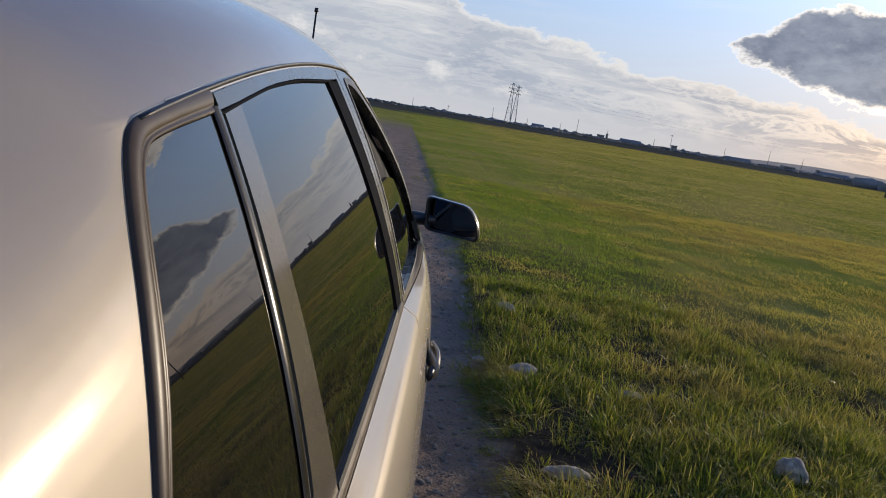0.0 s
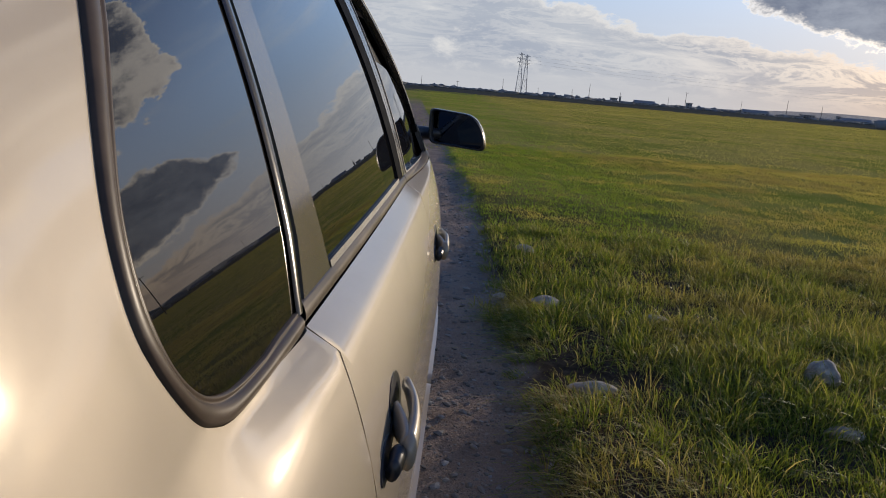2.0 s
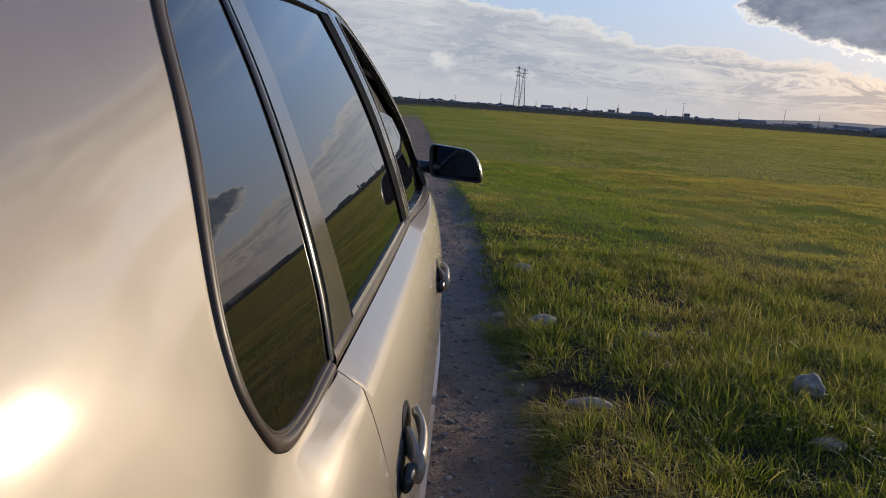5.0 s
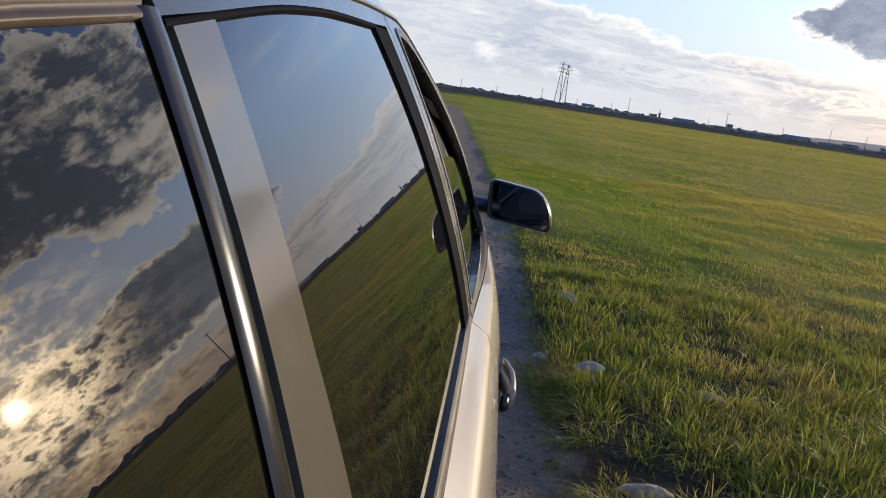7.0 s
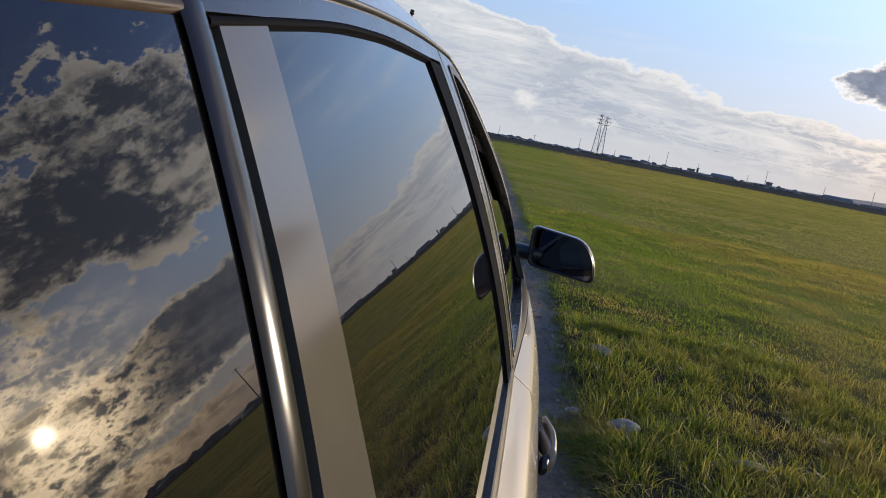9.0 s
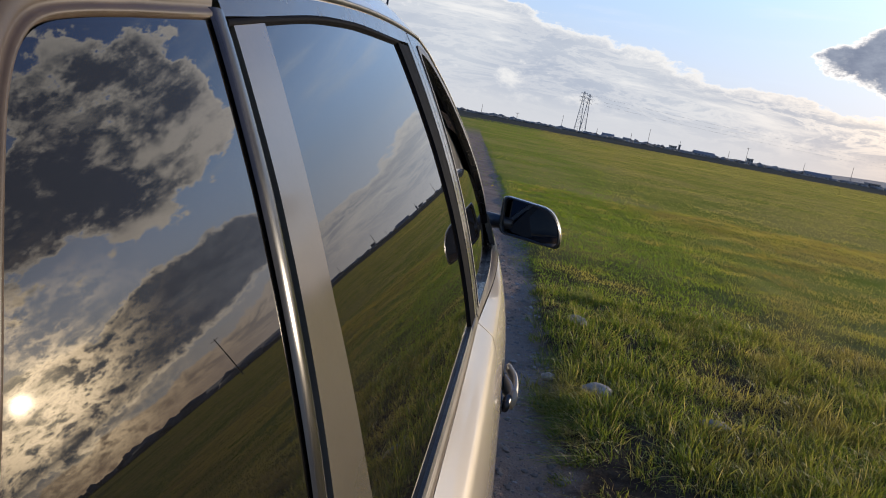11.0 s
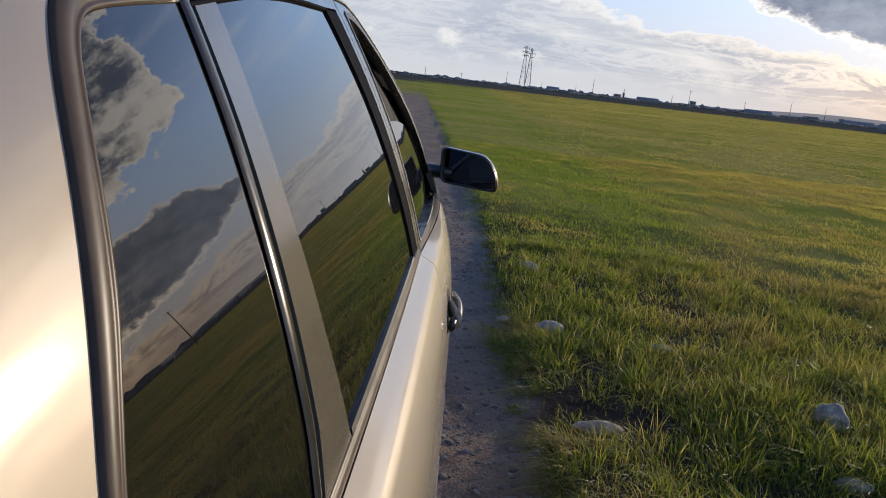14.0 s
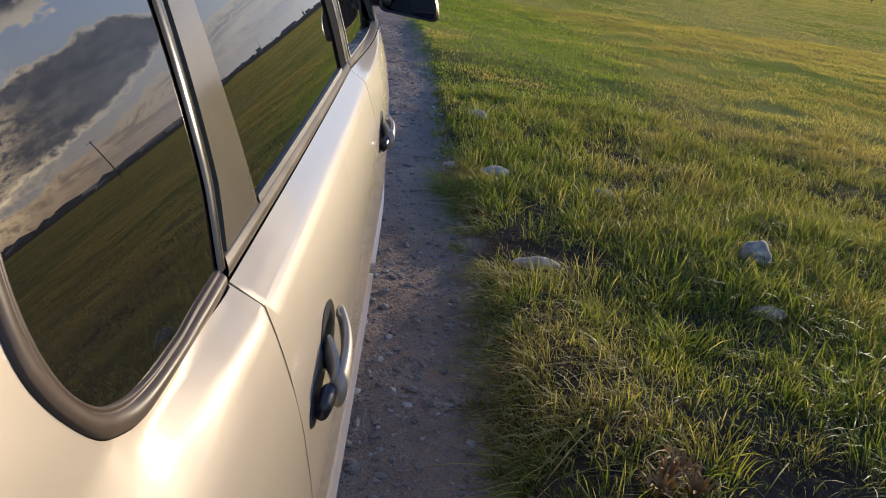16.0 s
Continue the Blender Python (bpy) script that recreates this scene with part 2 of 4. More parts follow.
# ---- building helpers ----
def mesh_of(name, verts, faces, mat, smooth=True, normals=None):
    me = bpy.data.meshes.new(name)
    me.from_pydata([tuple(v) for v in verts], [], faces)
    me.validate()
    me.materials.append(mat)
    me.polygons.foreach_set("use_smooth", [smooth] * len(me.polygons))
    if normals is not None and len(normals) == len(me.vertices):
        me.normals_split_custom_set_from_vertices([tuple(n) for n in normals])
    me.update()
    return me


def part(name, bm, mat, parent=None, label="", smooth=True):
    """Links a bmesh as one mesh object under a thing or a part."""
    me = bpy.data.meshes.new(name)
    bmesh.ops.recalc_face_normals(bm, faces=bm.faces)
    bm.to_mesh(me)
    bm.free()
    me.materials.append(mat)
    me.polygons.foreach_set("use_smooth", [smooth] * len(me.polygons))
    ob = new(name, me)
    if parent:
        ob.parent = parent
    return tagged(ob, label)


def beam(bm, a, b, r, r2=None, sides=4):
    """A tapered prism from a to b."""
    a, b = Vector(a), Vector(b)
    q = (b - a).to_track_quat("Z", "Y")
    rings = []
    for p, rad in ((a, r), (b, r if r2 is None else r2)):
        rings.append([bm.verts.new(p + q @ Vector((rad * math.cos(2 * math.pi * (k + 0.5) / sides), rad * math.sin(2 * math.pi * (k + 0.5) / sides), 0))) for k in range(sides)])
    for k in range(sides):
        bm.faces.new((rings[0][k], rings[0][(k + 1) % sides], rings[1][(k + 1) % sides], rings[1][k]))
    bm.faces.new(rings[0][::-1])
    bm.faces.new(rings[1])


def block(bm, lo, hi, bevel=0.0):
    m = Matrix.LocRotScale([(a + b) / 2 for a, b in zip(lo, hi)], None, [b - a for a, b in zip(lo, hi)])
    made = bmesh.ops.create_cube(bm, size=1, matrix=m)
    if bevel:
        edges = list({e for v in made["verts"] for e in v.link_edges})
        bmesh.ops.bevel(bm, geom=edges, offset=bevel, segments=2, affect="EDGES", profile=0.5)


def lattice_noise(x, y, scale, seed=0):
    """Smooth value noise over arrays, 0 to 1."""
    u, v = x / scale, y / scale
    i, j = np.floor(u).astype(int), np.floor(v).astype(int)
    f, g = u - i, v - j
    f, g = f * f * (3 - 2 * f), g * g * (3 - 2 * g)
    h = lambda a, b: np.modf(np.abs(np.sin(a * 127.1 + b * 311.7 + seed * 74.7) * 43758.5453))[0]
    return (h(i, j) * (1 - f) + h(i + 1, j) * f) * (1 - g) + (h(i, j + 1) * (1 - f) + h(i + 1, j + 1) * f) * g


# ---- ground ----
def track_edge(y):
    """Where the gravel ends and the verge begins."""
    return 0.50 - 0.035 * y - 0.04 * np.maximum(y - 8, 0)


def ground_height(x, y):
    e = x - track_edge(y)
    wig = (lattice_noise(x, y, 0.35, 1) - 0.5) * 0.10
    rise = np.clip((e + wig + 0.03) / 0.16, 0, 1)
    rise = rise * rise * (3 - 2 * rise)
    lumps = (lattice_noise(x, y, 0.6, 2) - 0.5) * 0.05 + (lattice_noise(x, y, 2.3, 3) - 0.5) * 0.05 + (lattice_noise(x, y, 0.13, 8) - 0.5) * 0.02
    near = np.exp(-((np.maximum(np.abs(x) - 4, 0) / 30) ** 2 + (np.maximum(np.abs(y) - 8, 0) / 40) ** 2))
    ruts = (lattice_noise(x, y, 0.07, 4) - 0.5) * 0.016 + (lattice_noise(x, y, 0.33, 5) - 0.5) * 0.028
    lumps = lumps + 0.055 * np.exp(-((x - 0.78) / 0.24) ** 2 - ((y - 1.35) / 0.75) ** 2)
    left = np.clip((-2.35 - x) / 0.3, 0, 1)
    rise = np.maximum(rise, left)
    return (rise * (0.055 + lumps) + (1 - rise) * ruts) * near


def ground_material():
    m = bpy.data.materials.new("meadow and gravel track")
    m.use_nodes = True
    n = Nodes(m.node_tree)
    pos = n.add("ShaderNodeNewGeometry").outputs["Position"]
    s = n.add("ShaderNodeSeparateXYZ", Vector=pos)
    x, y = s.outputs[0], s.outputs[1]
    bend = n.math("MAXIMUM", n.math("SUBTRACT", y, 8.0), 0.0)
    edge = n.math("SUBTRACT", n.math("SUBTRACT", 0.50, n.math("MULTIPLY", y, 0.035)), n.math("MULTIPLY", bend, 0.04))
    off = n.math("SUBTRACT", x, edge)
    off = n.math("ADD", off, n.math("MULTIPLY", n.math("SUBTRACT", n.noise(pos, 3.0, 5.0, 0.65), 0.5), 0.35))
    right = n.grey(off, -0.03, 0.09)
    left = n.math("SUBTRACT", 1.0, n.grey(off, -2.9, -2.6))
    meadow = n.math("MAXIMUM", n.math("MAXIMUM", right, left), n.grey(y, 40.0, 75.0))
    patches = n.noise(pos, 0.16, 5.0, 0.6)
    patches2 = n.noise(pos, 0.75, 5.0, 0.65)
    green = n.mix(n.grey(patches2, 0.3, 0.7), (0.21, 0.235, 0.040), (0.30, 0.29, 0.062))
    green = n.mix(n.math("MULTIPLY", n.grey(patches, 0.42, 0.60), 0.75), green, (0.42, 0.33, 0.10))
    soil = n.grey(n.noise(pos, 1.9, 6.0, 0.7), 0.60, 0.72)
    green = n.mix(n.math("MULTIPLY", soil, 0.6), green, (0.060, 0.048, 0.032))
    under = n.mix(n.grey(n.noise(pos, 9.0, 5.0, 0.7), 0.35, 0.7), (0.055, 0.042, 0.030), (0.110, 0.084, 0.056))
    close_by = n.math("SUBTRACT", 1.0, n.grey(n.math("ADD", y, x), 5.5, 13.0))
    close_by = n.math("MULTIPLY", close_by, n.math("MULTIPLY", n.grey(x, -0.4, 0.1), n.grey(y, -5.0, -3.0)))
    green = n.mix(close_by, green, under)
    # Dark far fields; their colour is lifted to stand in for haze.
    far = n.math("ADD", y, n.math("MULTIPLY", n.math("SUBTRACT", n.noise(pos, 0.012, 4.0), 0.5), 160.0))
    green = n.mix(n.grey(far, 130.0, 175.0), green, n.mix(n.grey(n.noise(pos, 0.02, 4.0), 0.4, 0.6), (0.075, 0.074, 0.060), (0.105, 0.100, 0.075)))
    peb = n.add("ShaderNodeTexVoronoi", Vector=pos, Scale=55.0)
    grit = n.noise(pos, 160.0, 4.0, 0.7)
    gravel = n.mix(n.grey(n.noise(pos, 2.2, 6.0, 0.65), 0.3, 0.7), (0.29, 0.214, 0.162), (0.45, 0.345, 0.265))
    gravel = n.mix(n.grey(grit, 0.35, 0.75), n.mix(0.45, gravel, (0.10, 0.085, 0.07)), gravel)
    gravel = n.mix(n.math("MULTIPLY", n.grey(n.noise(pos, 26.0, 3.0), 0.60, 0.68), 0.5), gravel, (0.36, 0.33, 0.295))
    col = n.mix(meadow, gravel, green)
    p = n.add("ShaderNodeBsdfPrincipled", Base_Color=col, Roughness=0.95)
    n.put(p, "Specular IOR Level", 0.0)
    clods = n.noise(pos, 38.0, 6.0, 0.75)
    hgt = n.math("ADD", n.math("ADD", n.math("MULTIPLY", clods, 0.9), n.math("MULTIPLY", grit, 0.6)), n.math("MULTIPLY", peb.outputs["Distance"], 0.6))
    n.put(p, "Normal", n.add("ShaderNodeBump", Strength=0.9, Distance=0.016, Height=hgt))
    n.add("ShaderNodeOutputMaterial", Surface=p)
    return m


def spread(knots):
    out = [knots[0][0]]
    for (a, step), (b, _) in zip(knots, knots[1:]):
        out += list(np.linspace(a, b, max(2, int(round((b - a) / step)) + 1))[1:])
    return np.array(out)


def build_ground():
    xs = spread([(-2600, 500), (-100, 15), (-10, 0.7), (-3.2, 0.15), (-0.3, 0.035), (3.2, 0.09), (8, 0.4), (24, 3), (100, 60), (3200, 1)])
    ys = spread([(-1500, 300), (-30, 3), (-3, 0.25), (0.0, 0.05), (6.5, 0.12), (14, 0.5), (45, 4), (160, 40), (3800, 1)])
    gx, gy = np.meshgrid(xs, ys)
    gz = ground_height(gx, gy)
    nx, ny = len(xs), len(ys)
    verts = np.stack([gx.ravel(), gy.ravel(), gz.ravel()], 1)
    i = (np.arange(ny - 1)[:, None] * nx + np.arange(nx - 1)[None]).ravel()
    faces = np.stack([i, i + 1, i + 1 + nx, i + nx], 1).tolist()
    ob = new("ground", mesh_of("ground", verts.tolist(), faces, ground_material()))
    tagged(ob, "flat green meadow with a pale gravel track across it", "ground", kind="structure")


build_ground()


# ---- the car: shape of its side ----
XC = -0.86                                            # the car's middle plane


def smoothstep(a, b, v):
    t = np.clip((v - a) / (b - a), 0, 1)
    return t * t * (3 - 2 * t)


SIDE_Z = np.array([0.18, 0.26, 0.34, 0.45, 0.60, 0.72, 0.85, 0.94, 1.00, 1.05, 1.096, 1.098, 1.1185, 1.130])
SIDE_X = np.array([-0.075, -0.05, -0.020, 0.006, 0.021, 0.026, 0.023, 0.014, 0.002, -0.014, -0.033, -0.035, -0.067, -0.073])
ZF = np.linspace(0.18, 1.13, 951)
XF = np.interp(ZF, SIDE_Z, SIDE_X)
for _ in range(3):
    soft = np.convolve(np.pad(XF, 22, mode="edge"), np.ones(45) / 45, "valid")
    XF = np.where(ZF < 1.06, soft, XF)


TAIL_Z = np.array([0.18, 0.30, 0.45, 0.60, 0.75, 0.88, 0.98, 1.07, 1.13, 1.25, 1.35, 1.45, 1.55, 1.70])
TAIL_X = np.array([-0.075, -0.03, 0.004, 0.021, 0.026, 0.019, 0.003, -0.023, -0.047, -0.099, -0.145, -0.195, -0.250, -0.335])
ZT = np.linspace(0.18, 1.70, 400)
XT = np.interp(ZT, TAIL_Z, TAIL_X)
for _ in range(4):
    XT = np.where((ZT > 0.24) & (ZT < 1.64), np.convolve(np.pad(XT, 12, mode="edge"), np.ones(25) / 25, "valid"), XT)


def sill_depth(y, z):
    """How far a point of the side lies outside the fixed window's lower outline."""
    shape = np.shape(y + z)
    q = np.stack(np.broadcast_arrays(y, z), -1).reshape(-1, 2)
    a = np.array([(0.5, 1.1165), (-0.26, 1.114)] + eased(ROUND_OUT)[:34])
    b = a[1:] - a[:-1]
    r = q[:, None] - a[None, :-1]
    t = np.clip((r * b).sum(-1) / (b * b).sum(-1), 0, 1)
    gap = r - t[..., None] * b
    k = np.argmin((gap ** 2).sum(-1), axis=1)
    pick = np.arange(len(q))
    cross = b[k, 0] * r[pick, k, 1] - b[k, 1] * r[pick, k, 0]
    return (np.sqrt((gap[pick, k] ** 2).sum(-1)) * np.sign(cross)).reshape(shape)


def side_x(y, z):
    """How far out the car's right side stands at y along it and z above the ground."""
    y, z = np.asarray(y, float), np.asarray(z, float)
    h = np.maximum(z - 1.13, 0)
    upper = -0.073 - 0.432 * h + 0.34 * h * (0.47 - h)
    crisp = np.where(z > 1.13, upper, np.interp(z, ZF, XF))
    tail = np.interp(z, ZT, XT)
    high = smoothstep(1.05, 1.15, z)
    plain = np.where(z > 1.13, upper + 0.024, np.interp(z, [1.05, 1.096, 1.13], [0, -0.033, -0.049]))
    plain = np.where(z < 1.096, np.interp(z, ZF, XF), plain)
    wide = 0.0225 + 0.014 * smoothstep(-0.24, -0.42, y)
    edge = 0.10 + 0.85 * smoothstep(-0.24, -0.44, y)
    u = 1 - sill_depth(y, z) / wide
    lip = np.minimum(0.0236 * (u + np.sqrt(u * u + edge * edge)) / 2, 0.024)
    lip = lip + (0.024 - lip) * smoothstep(1.14, 1.24, z)
    lip = lip + (0.022 - lip) * smoothstep(-0.36, -0.475, y) * smoothstep(1.05, 1.125, z) * (1 - smoothstep(1.14, 1.24, z))
    at_rear = smoothstep(-0.20, -0.27, y)
    crisp = crisp * (1 - at_rear) + (plain - lip) * at_rear
    w = smoothstep(-0.38, -0.62, y) * (1 - high) + smoothstep(-0.41, -0.60, y) * high
    x = crisp * (1 - w) + tail * w
    over = np.minimum(gutter_z(y) - z, 0.5)
    x = x - 0.036 * np.exp(-np.maximum(over, -0.02) / 0.06) * smoothstep(-0.28, -0.48, y)
    x = x - 0.046 * np.maximum((y - 1.15) / 0.85, 0) ** 2
    x = x - 0.010 * np.maximum(0.75 - y, 0) ** 2
    x = x - 2.2 * np.maximum(-0.84 - y, 0) ** 2
    return x


def gutter_z(y):
    y = np.asarray(y, float)
    rear = 1.640 - 0.066 * np.maximum(0.95 - y, 0) ** 2 - 0.10 * np.maximum(-0.4 - y, 0) ** 2
    front = np.interp(y, [0.95, 1.05, 1.18, 1.305, 1.46, 1.70, 2.0, 2.1], [1.640, 1.622, 1.565, 1.497, 1.415, 1.280, 1.110, 1.05])
    return np.where(y < 0.95, rear, front)


def side_points(y, z, off=0.0, side=1):
    y, z = np.asarray(y, float), np.asarray(z, float)
    e = 1e-3
    dy = (side_x(y + e, z) - side_x(y - e, z)) / (2 * e)
    dz = (side_x(y, z + e) - side_x(y, z - e)) / (2 * e)
    nrm = np.stack([np.ones_like(dy), -dy, -dz], -1)
    nrm /= np.linalg.norm(nrm, axis=-1, keepdims=True)
    pts = np.stack([side_x(y, z), y, z], -1) + off * nrm
    if side < 0:
        pts[..., 0] = 2 * XC - pts[..., 0]
        nrm[..., 0] *= -1
    return pts, nrm


def fillet(loop, radii, steps=7):
    """Rounds the corners of a loop; radii: one number, or one for each corner."""
    out, n = [], len(loop)
    for k in range(n):
        r = radii if isinstance(radii, (int, float)) else radii[k]
        p, a, b = Vector(loop[k]), Vector(loop[k - 1]), Vector(loop[(k + 1) % n])
        if r <= 0:
            out.append(tuple(p))
            continue
        u, v = (a - p), (b - p)
        d = min(r, u.length * 0.48, v.length * 0.48)
        p0, p1 = p + u.normalized() * d, p + v.normalized() * d
        for s in range(steps + 1):
            t = s / steps
            out.append(tuple((1 - t) ** 2 * p0 + 2 * t * (1 - t) * p + t * t * p1))
    return out


def resample(loop, step):
    out = []
    for a, b in zip(loop, loop[1:] + loop[:1]):
        m = max(1, int(math.ceil(math.dist(a, b) / step)))
        out += [(a[0] + (b[0] - a[0]) * k / m, a[1] + (b[1] - a[1]) * k / m) for k in range(m)]
    return out


def inside(px, py, loop):
    q = np.array(loop)
    x0, y0, x1, y1 = q[:, 0], q[:, 1], np.roll(q[:, 0], -1), np.roll(q[:, 1], -1)
    px, py = np.asarray(px)[:, None], np.asarray(py)[:, None]
    hit = ((y0 > py) != (y1 > py)) & (px < (x1 - x0) * (py - y0) / (y1 - y0 + 1e-12) + x0)
    return hit.sum(1) % 2 == 1


from mathutils.geometry import delaunay_2d_cdt


def panel(name, loop, mat, parent, holes=(), off=0.0, depth=0.010, step=0.03, side=1, label="", pane=False, seam=None):
    """A sheet of the car's side bounded by a loop in (y, z), with folded-in edges."""
    loops = [resample(list(l), step) for l in (loop, *holes)]
    pts, edges = [], []
    for l in loops:
        k = len(pts)
        pts += l
        edges += [(k + i, k + (i + 1) % len(l)) for i in range(len(l))]
    ys, zs = [p[0] for p in loops[0]], [p[1] for p in loops[0]]
    gy, gz = np.meshgrid(np.arange(min(ys), max(ys), step), np.arange(min(zs), max(zs), step * 0.8))
    gy, gz = gy.ravel(), gz.ravel()
    row = np.arange(min(ys), max(ys), 0.012)
    for z in (1.0952, 1.0983, 1.108):
        if min(zs) < z < max(zs):
            far = np.abs(gz - z) > 0.008
            gy, gz = np.r_[gy[far], row], np.r_[gz[far], np.full(len(row), z)]
    keep = inside(gy, gz, loops[0])
    for h in loops[1:]:
        keep &= ~inside(gy, gz, h)
    rim = np.array(pts)
    near = np.min(np.hypot(gy[:, None] - rim[None, :, 0], gz[:, None] - rim[None, :, 1]), axis=1)
    keep &= near > np.where(np.abs(gz - 1.1) < 0.009, 0.002, step * 0.4)
    pts += list(zip(gy[keep], gz[keep]))
    v2, _, f2, ov, *_ = delaunay_2d_cdt([Vector(p) for p in pts], edges, [], 0, 1e-6)
    f2 = [tuple(f) for f in f2]
    c = np.array([[sum(v2[i][a] for i in f) / 3 for a in (0, 1)] for f in f2])
    ok = inside(c[:, 0], c[:, 1], loops[0])
    for h in loops[1:]:
        ok &= ~inside(c[:, 0], c[:, 1], h)
    f2 = [f for f, o in zip(f2, ok) if o]
    p3, n3 = side_points([v[0] for v in v2], [v[1] for v in v2], off, side)
    face_n = n3
    if seam is not None:
        face_n = seam(np.array([v[0] for v in v2]), np.array([v[1] for v in v2]), n3, side)
    if pane:
        face_n = pane_normals(np.array([v[0] for v in v2]), np.array([v[1] for v in v2]), side)
    verts, norms, faces = list(p3), list(face_n), []
    for f in f2:
        (ay, az), (by, bz), (cy, cz) = (v2[i] for i in f)
        turn = (by - ay) * (cz - az) - (bz - az) * (cy - ay)
        faces.append(f if (turn > 0) == (side > 0) else f[::-1])
    if depth:
        count = {}
        for f in faces:
            for a, b in ((f[0], f[1]), (f[1], f[2]), (f[2], f[0])):
                count[(a, b)] = 1
        for a, b in [e for e in count if (e[1], e[0]) not in count]:
            k = len(verts)
            d = p3[b] - p3[a]
            out = np.cross(d, n3[a])
            out /= np.linalg.norm(out) + 1e-9
            verts += [p3[a], p3[b], p3[b] - depth * n3[b], p3[a] - depth * n3[a]]
            norms += [out] * 4
            faces += [(k, k + 3, k + 2, k + 1)]
    me = mesh_of(name, [tuple(v) for v in verts], faces, mat, True, norms)
    ob = new(name, me)
    ob.parent = parent
    return tagged(ob, label)


def wing_seam(y, z, nrm, side):
    """Turns the rear wing's top edge smoothly over into the roof."""
    w = 0.55 * (1 - smoothstep(0.0, 0.13, gutter_z(y) - z)) * smoothstep(-0.24, -0.36, y)
    over = np.stack([np.full_like(y, 0.66 * side), np.full_like(y, -0.10), np.full_like(y, 0.75)], -1)
    n = nrm * (1 - w)[:, None] + over * w[:, None]
    return n / np.linalg.norm(n, axis=1, keepdims=True)


def pane_normals(y, z, side):
    """Normals of the smoothly bowed panes, which lie a little flatter than the body."""
    h = z - 1.13
    dz = -0.432 + 0.34 * (0.47 - 2 * h)
    dy = 0.020 * np.maximum(0.75 - y, 0)
    flat = 0.021 * smoothstep(0.05, -0.16, y) + 0.005 * smoothstep(0.65, 0.1, y)
    n = np.stack([np.full_like(y, side), -dy, -dz + flat * np.sqrt(1 + dz * dz)], -1)
    return n / np.linalg.norm(n, axis=1, keepdims=True)


def along(run, n):
    """n points at even steps along an open run."""
    q = np.array(run, float)
    d = np.r_[0, np.cumsum(np.hypot(*np.diff(q, axis=0).T))]
    t = np.linspace(0, d[-1], n)
    return np.stack([np.interp(t, d, q[:, 0]), np.interp(t, d, q[:, 1])], 1)


def moulding(name, run_a, run_b, n, bulge, base, mat, parent, side, label="", lobes=False):
    """A convex strip of the car's side between two runs in (y, z)."""
    a, b = along(run_a, n), along(run_b, n)
    rows = []
    for u in np.linspace(0, 1, 17):
        m = a + (b - a) * u
        rise = math.sin(math.pi * u) ** 0.8 if not lobes else (math.sin(math.pi * u / 0.74) ** 0.6 if u < 0.74 else 0.30 * math.sin(math.pi * (u - 0.74) / 0.26))
        pts, _ = side_points(m[:, 0], m[:, 1], base + bulge * rise - (0.006 if u in (0, 1) else 0), side)
        rows.append([tuple(p) for p in pts])
    return sheet(name, rows, mat, parent, label)


# Outlines in (y, z)
CUT_REAR = [(-0.192, 1.117), (-0.189, 1.094), (-0.191, 1.02), (-0.186, 0.93), (-0.165, 0.84), (-0.12, 0.74), (-0.055, 0.62), (-0.005, 0.50), (0.015, 0.28)]
CUT_FRONT = [(0.858, 1.118), (0.866, 1.095), (0.878, 1.02), (0.890, 0.90), (0.900, 0.70), (0.900, 0.28)]
NOSE_CUT = [(1.98, 1.085), (1.99, 0.95), (1.95, 0.80), (1.80, 0.55), (1.75, 0.28)]
WHEEL_R, AXLE_REAR, AXLE_FRONT = 0.315, -0.44, 2.16
GAP = 0.0022


def arch(axle, r, z0, a0=0.0, a1=math.pi, n=18):
    return [(axle + r * math.cos(a0 + (a1 - a0) * k / n), z0 + r * math.sin(a0 + (a1 - a0) * k / n)) for k in range(n + 1)]


def gutter_line(y0, y1, drop=0.0, n=16):
    return [(y, float(gutter_z(y)) - drop) for y in np.linspace(y0, y1, n)]


def rounded(loop, turns=2):
    """Corner cutting: a smooth closed loop through coarse points."""
    for _ in range(turns):
        loop = [q for a, b in zip(loop, loop[1:] + loop[:1]) for q in ((0.75 * a[0] + 0.25 * b[0], 0.75 * a[1] + 0.25 * b[1]), (0.25 * a[0] + 0.75 * b[0], 0.25 * a[1] + 0.75 * b[1]))]
    return loop


def eased(run, turns=2):
    """Corner cutting of an open run; its two ends stay."""
    for _ in range(turns):
        run = [run[0]] + [q for a, b in zip(run, run[1:]) for q in ((0.75 * a[0] + 0.25 * b[0], 0.75 * a[1] + 0.25 * b[1]), (0.25 * a[0] + 0.75 * b[0], 0.25 * a[1] + 0.75 * b[1]))] + [run[-1]]
    return run


STRIP_L = [(-0.096, 1.547), (-0.114, 1.45), (-0.147, 1.30), (-0.170, 1.20), (-0.200, 1.130)]
STRIP_R = [(-0.072, 1.551), (-0.090, 1.45), (-0.124, 1.30), (-0.148, 1.20), (-0.182, 1.130)]
GAP_R = [(-0.064, 1.5465), (-0.080, 1.45), (-0.113, 1.30), (-0.138, 1.19), (-0.169, 1.130)]
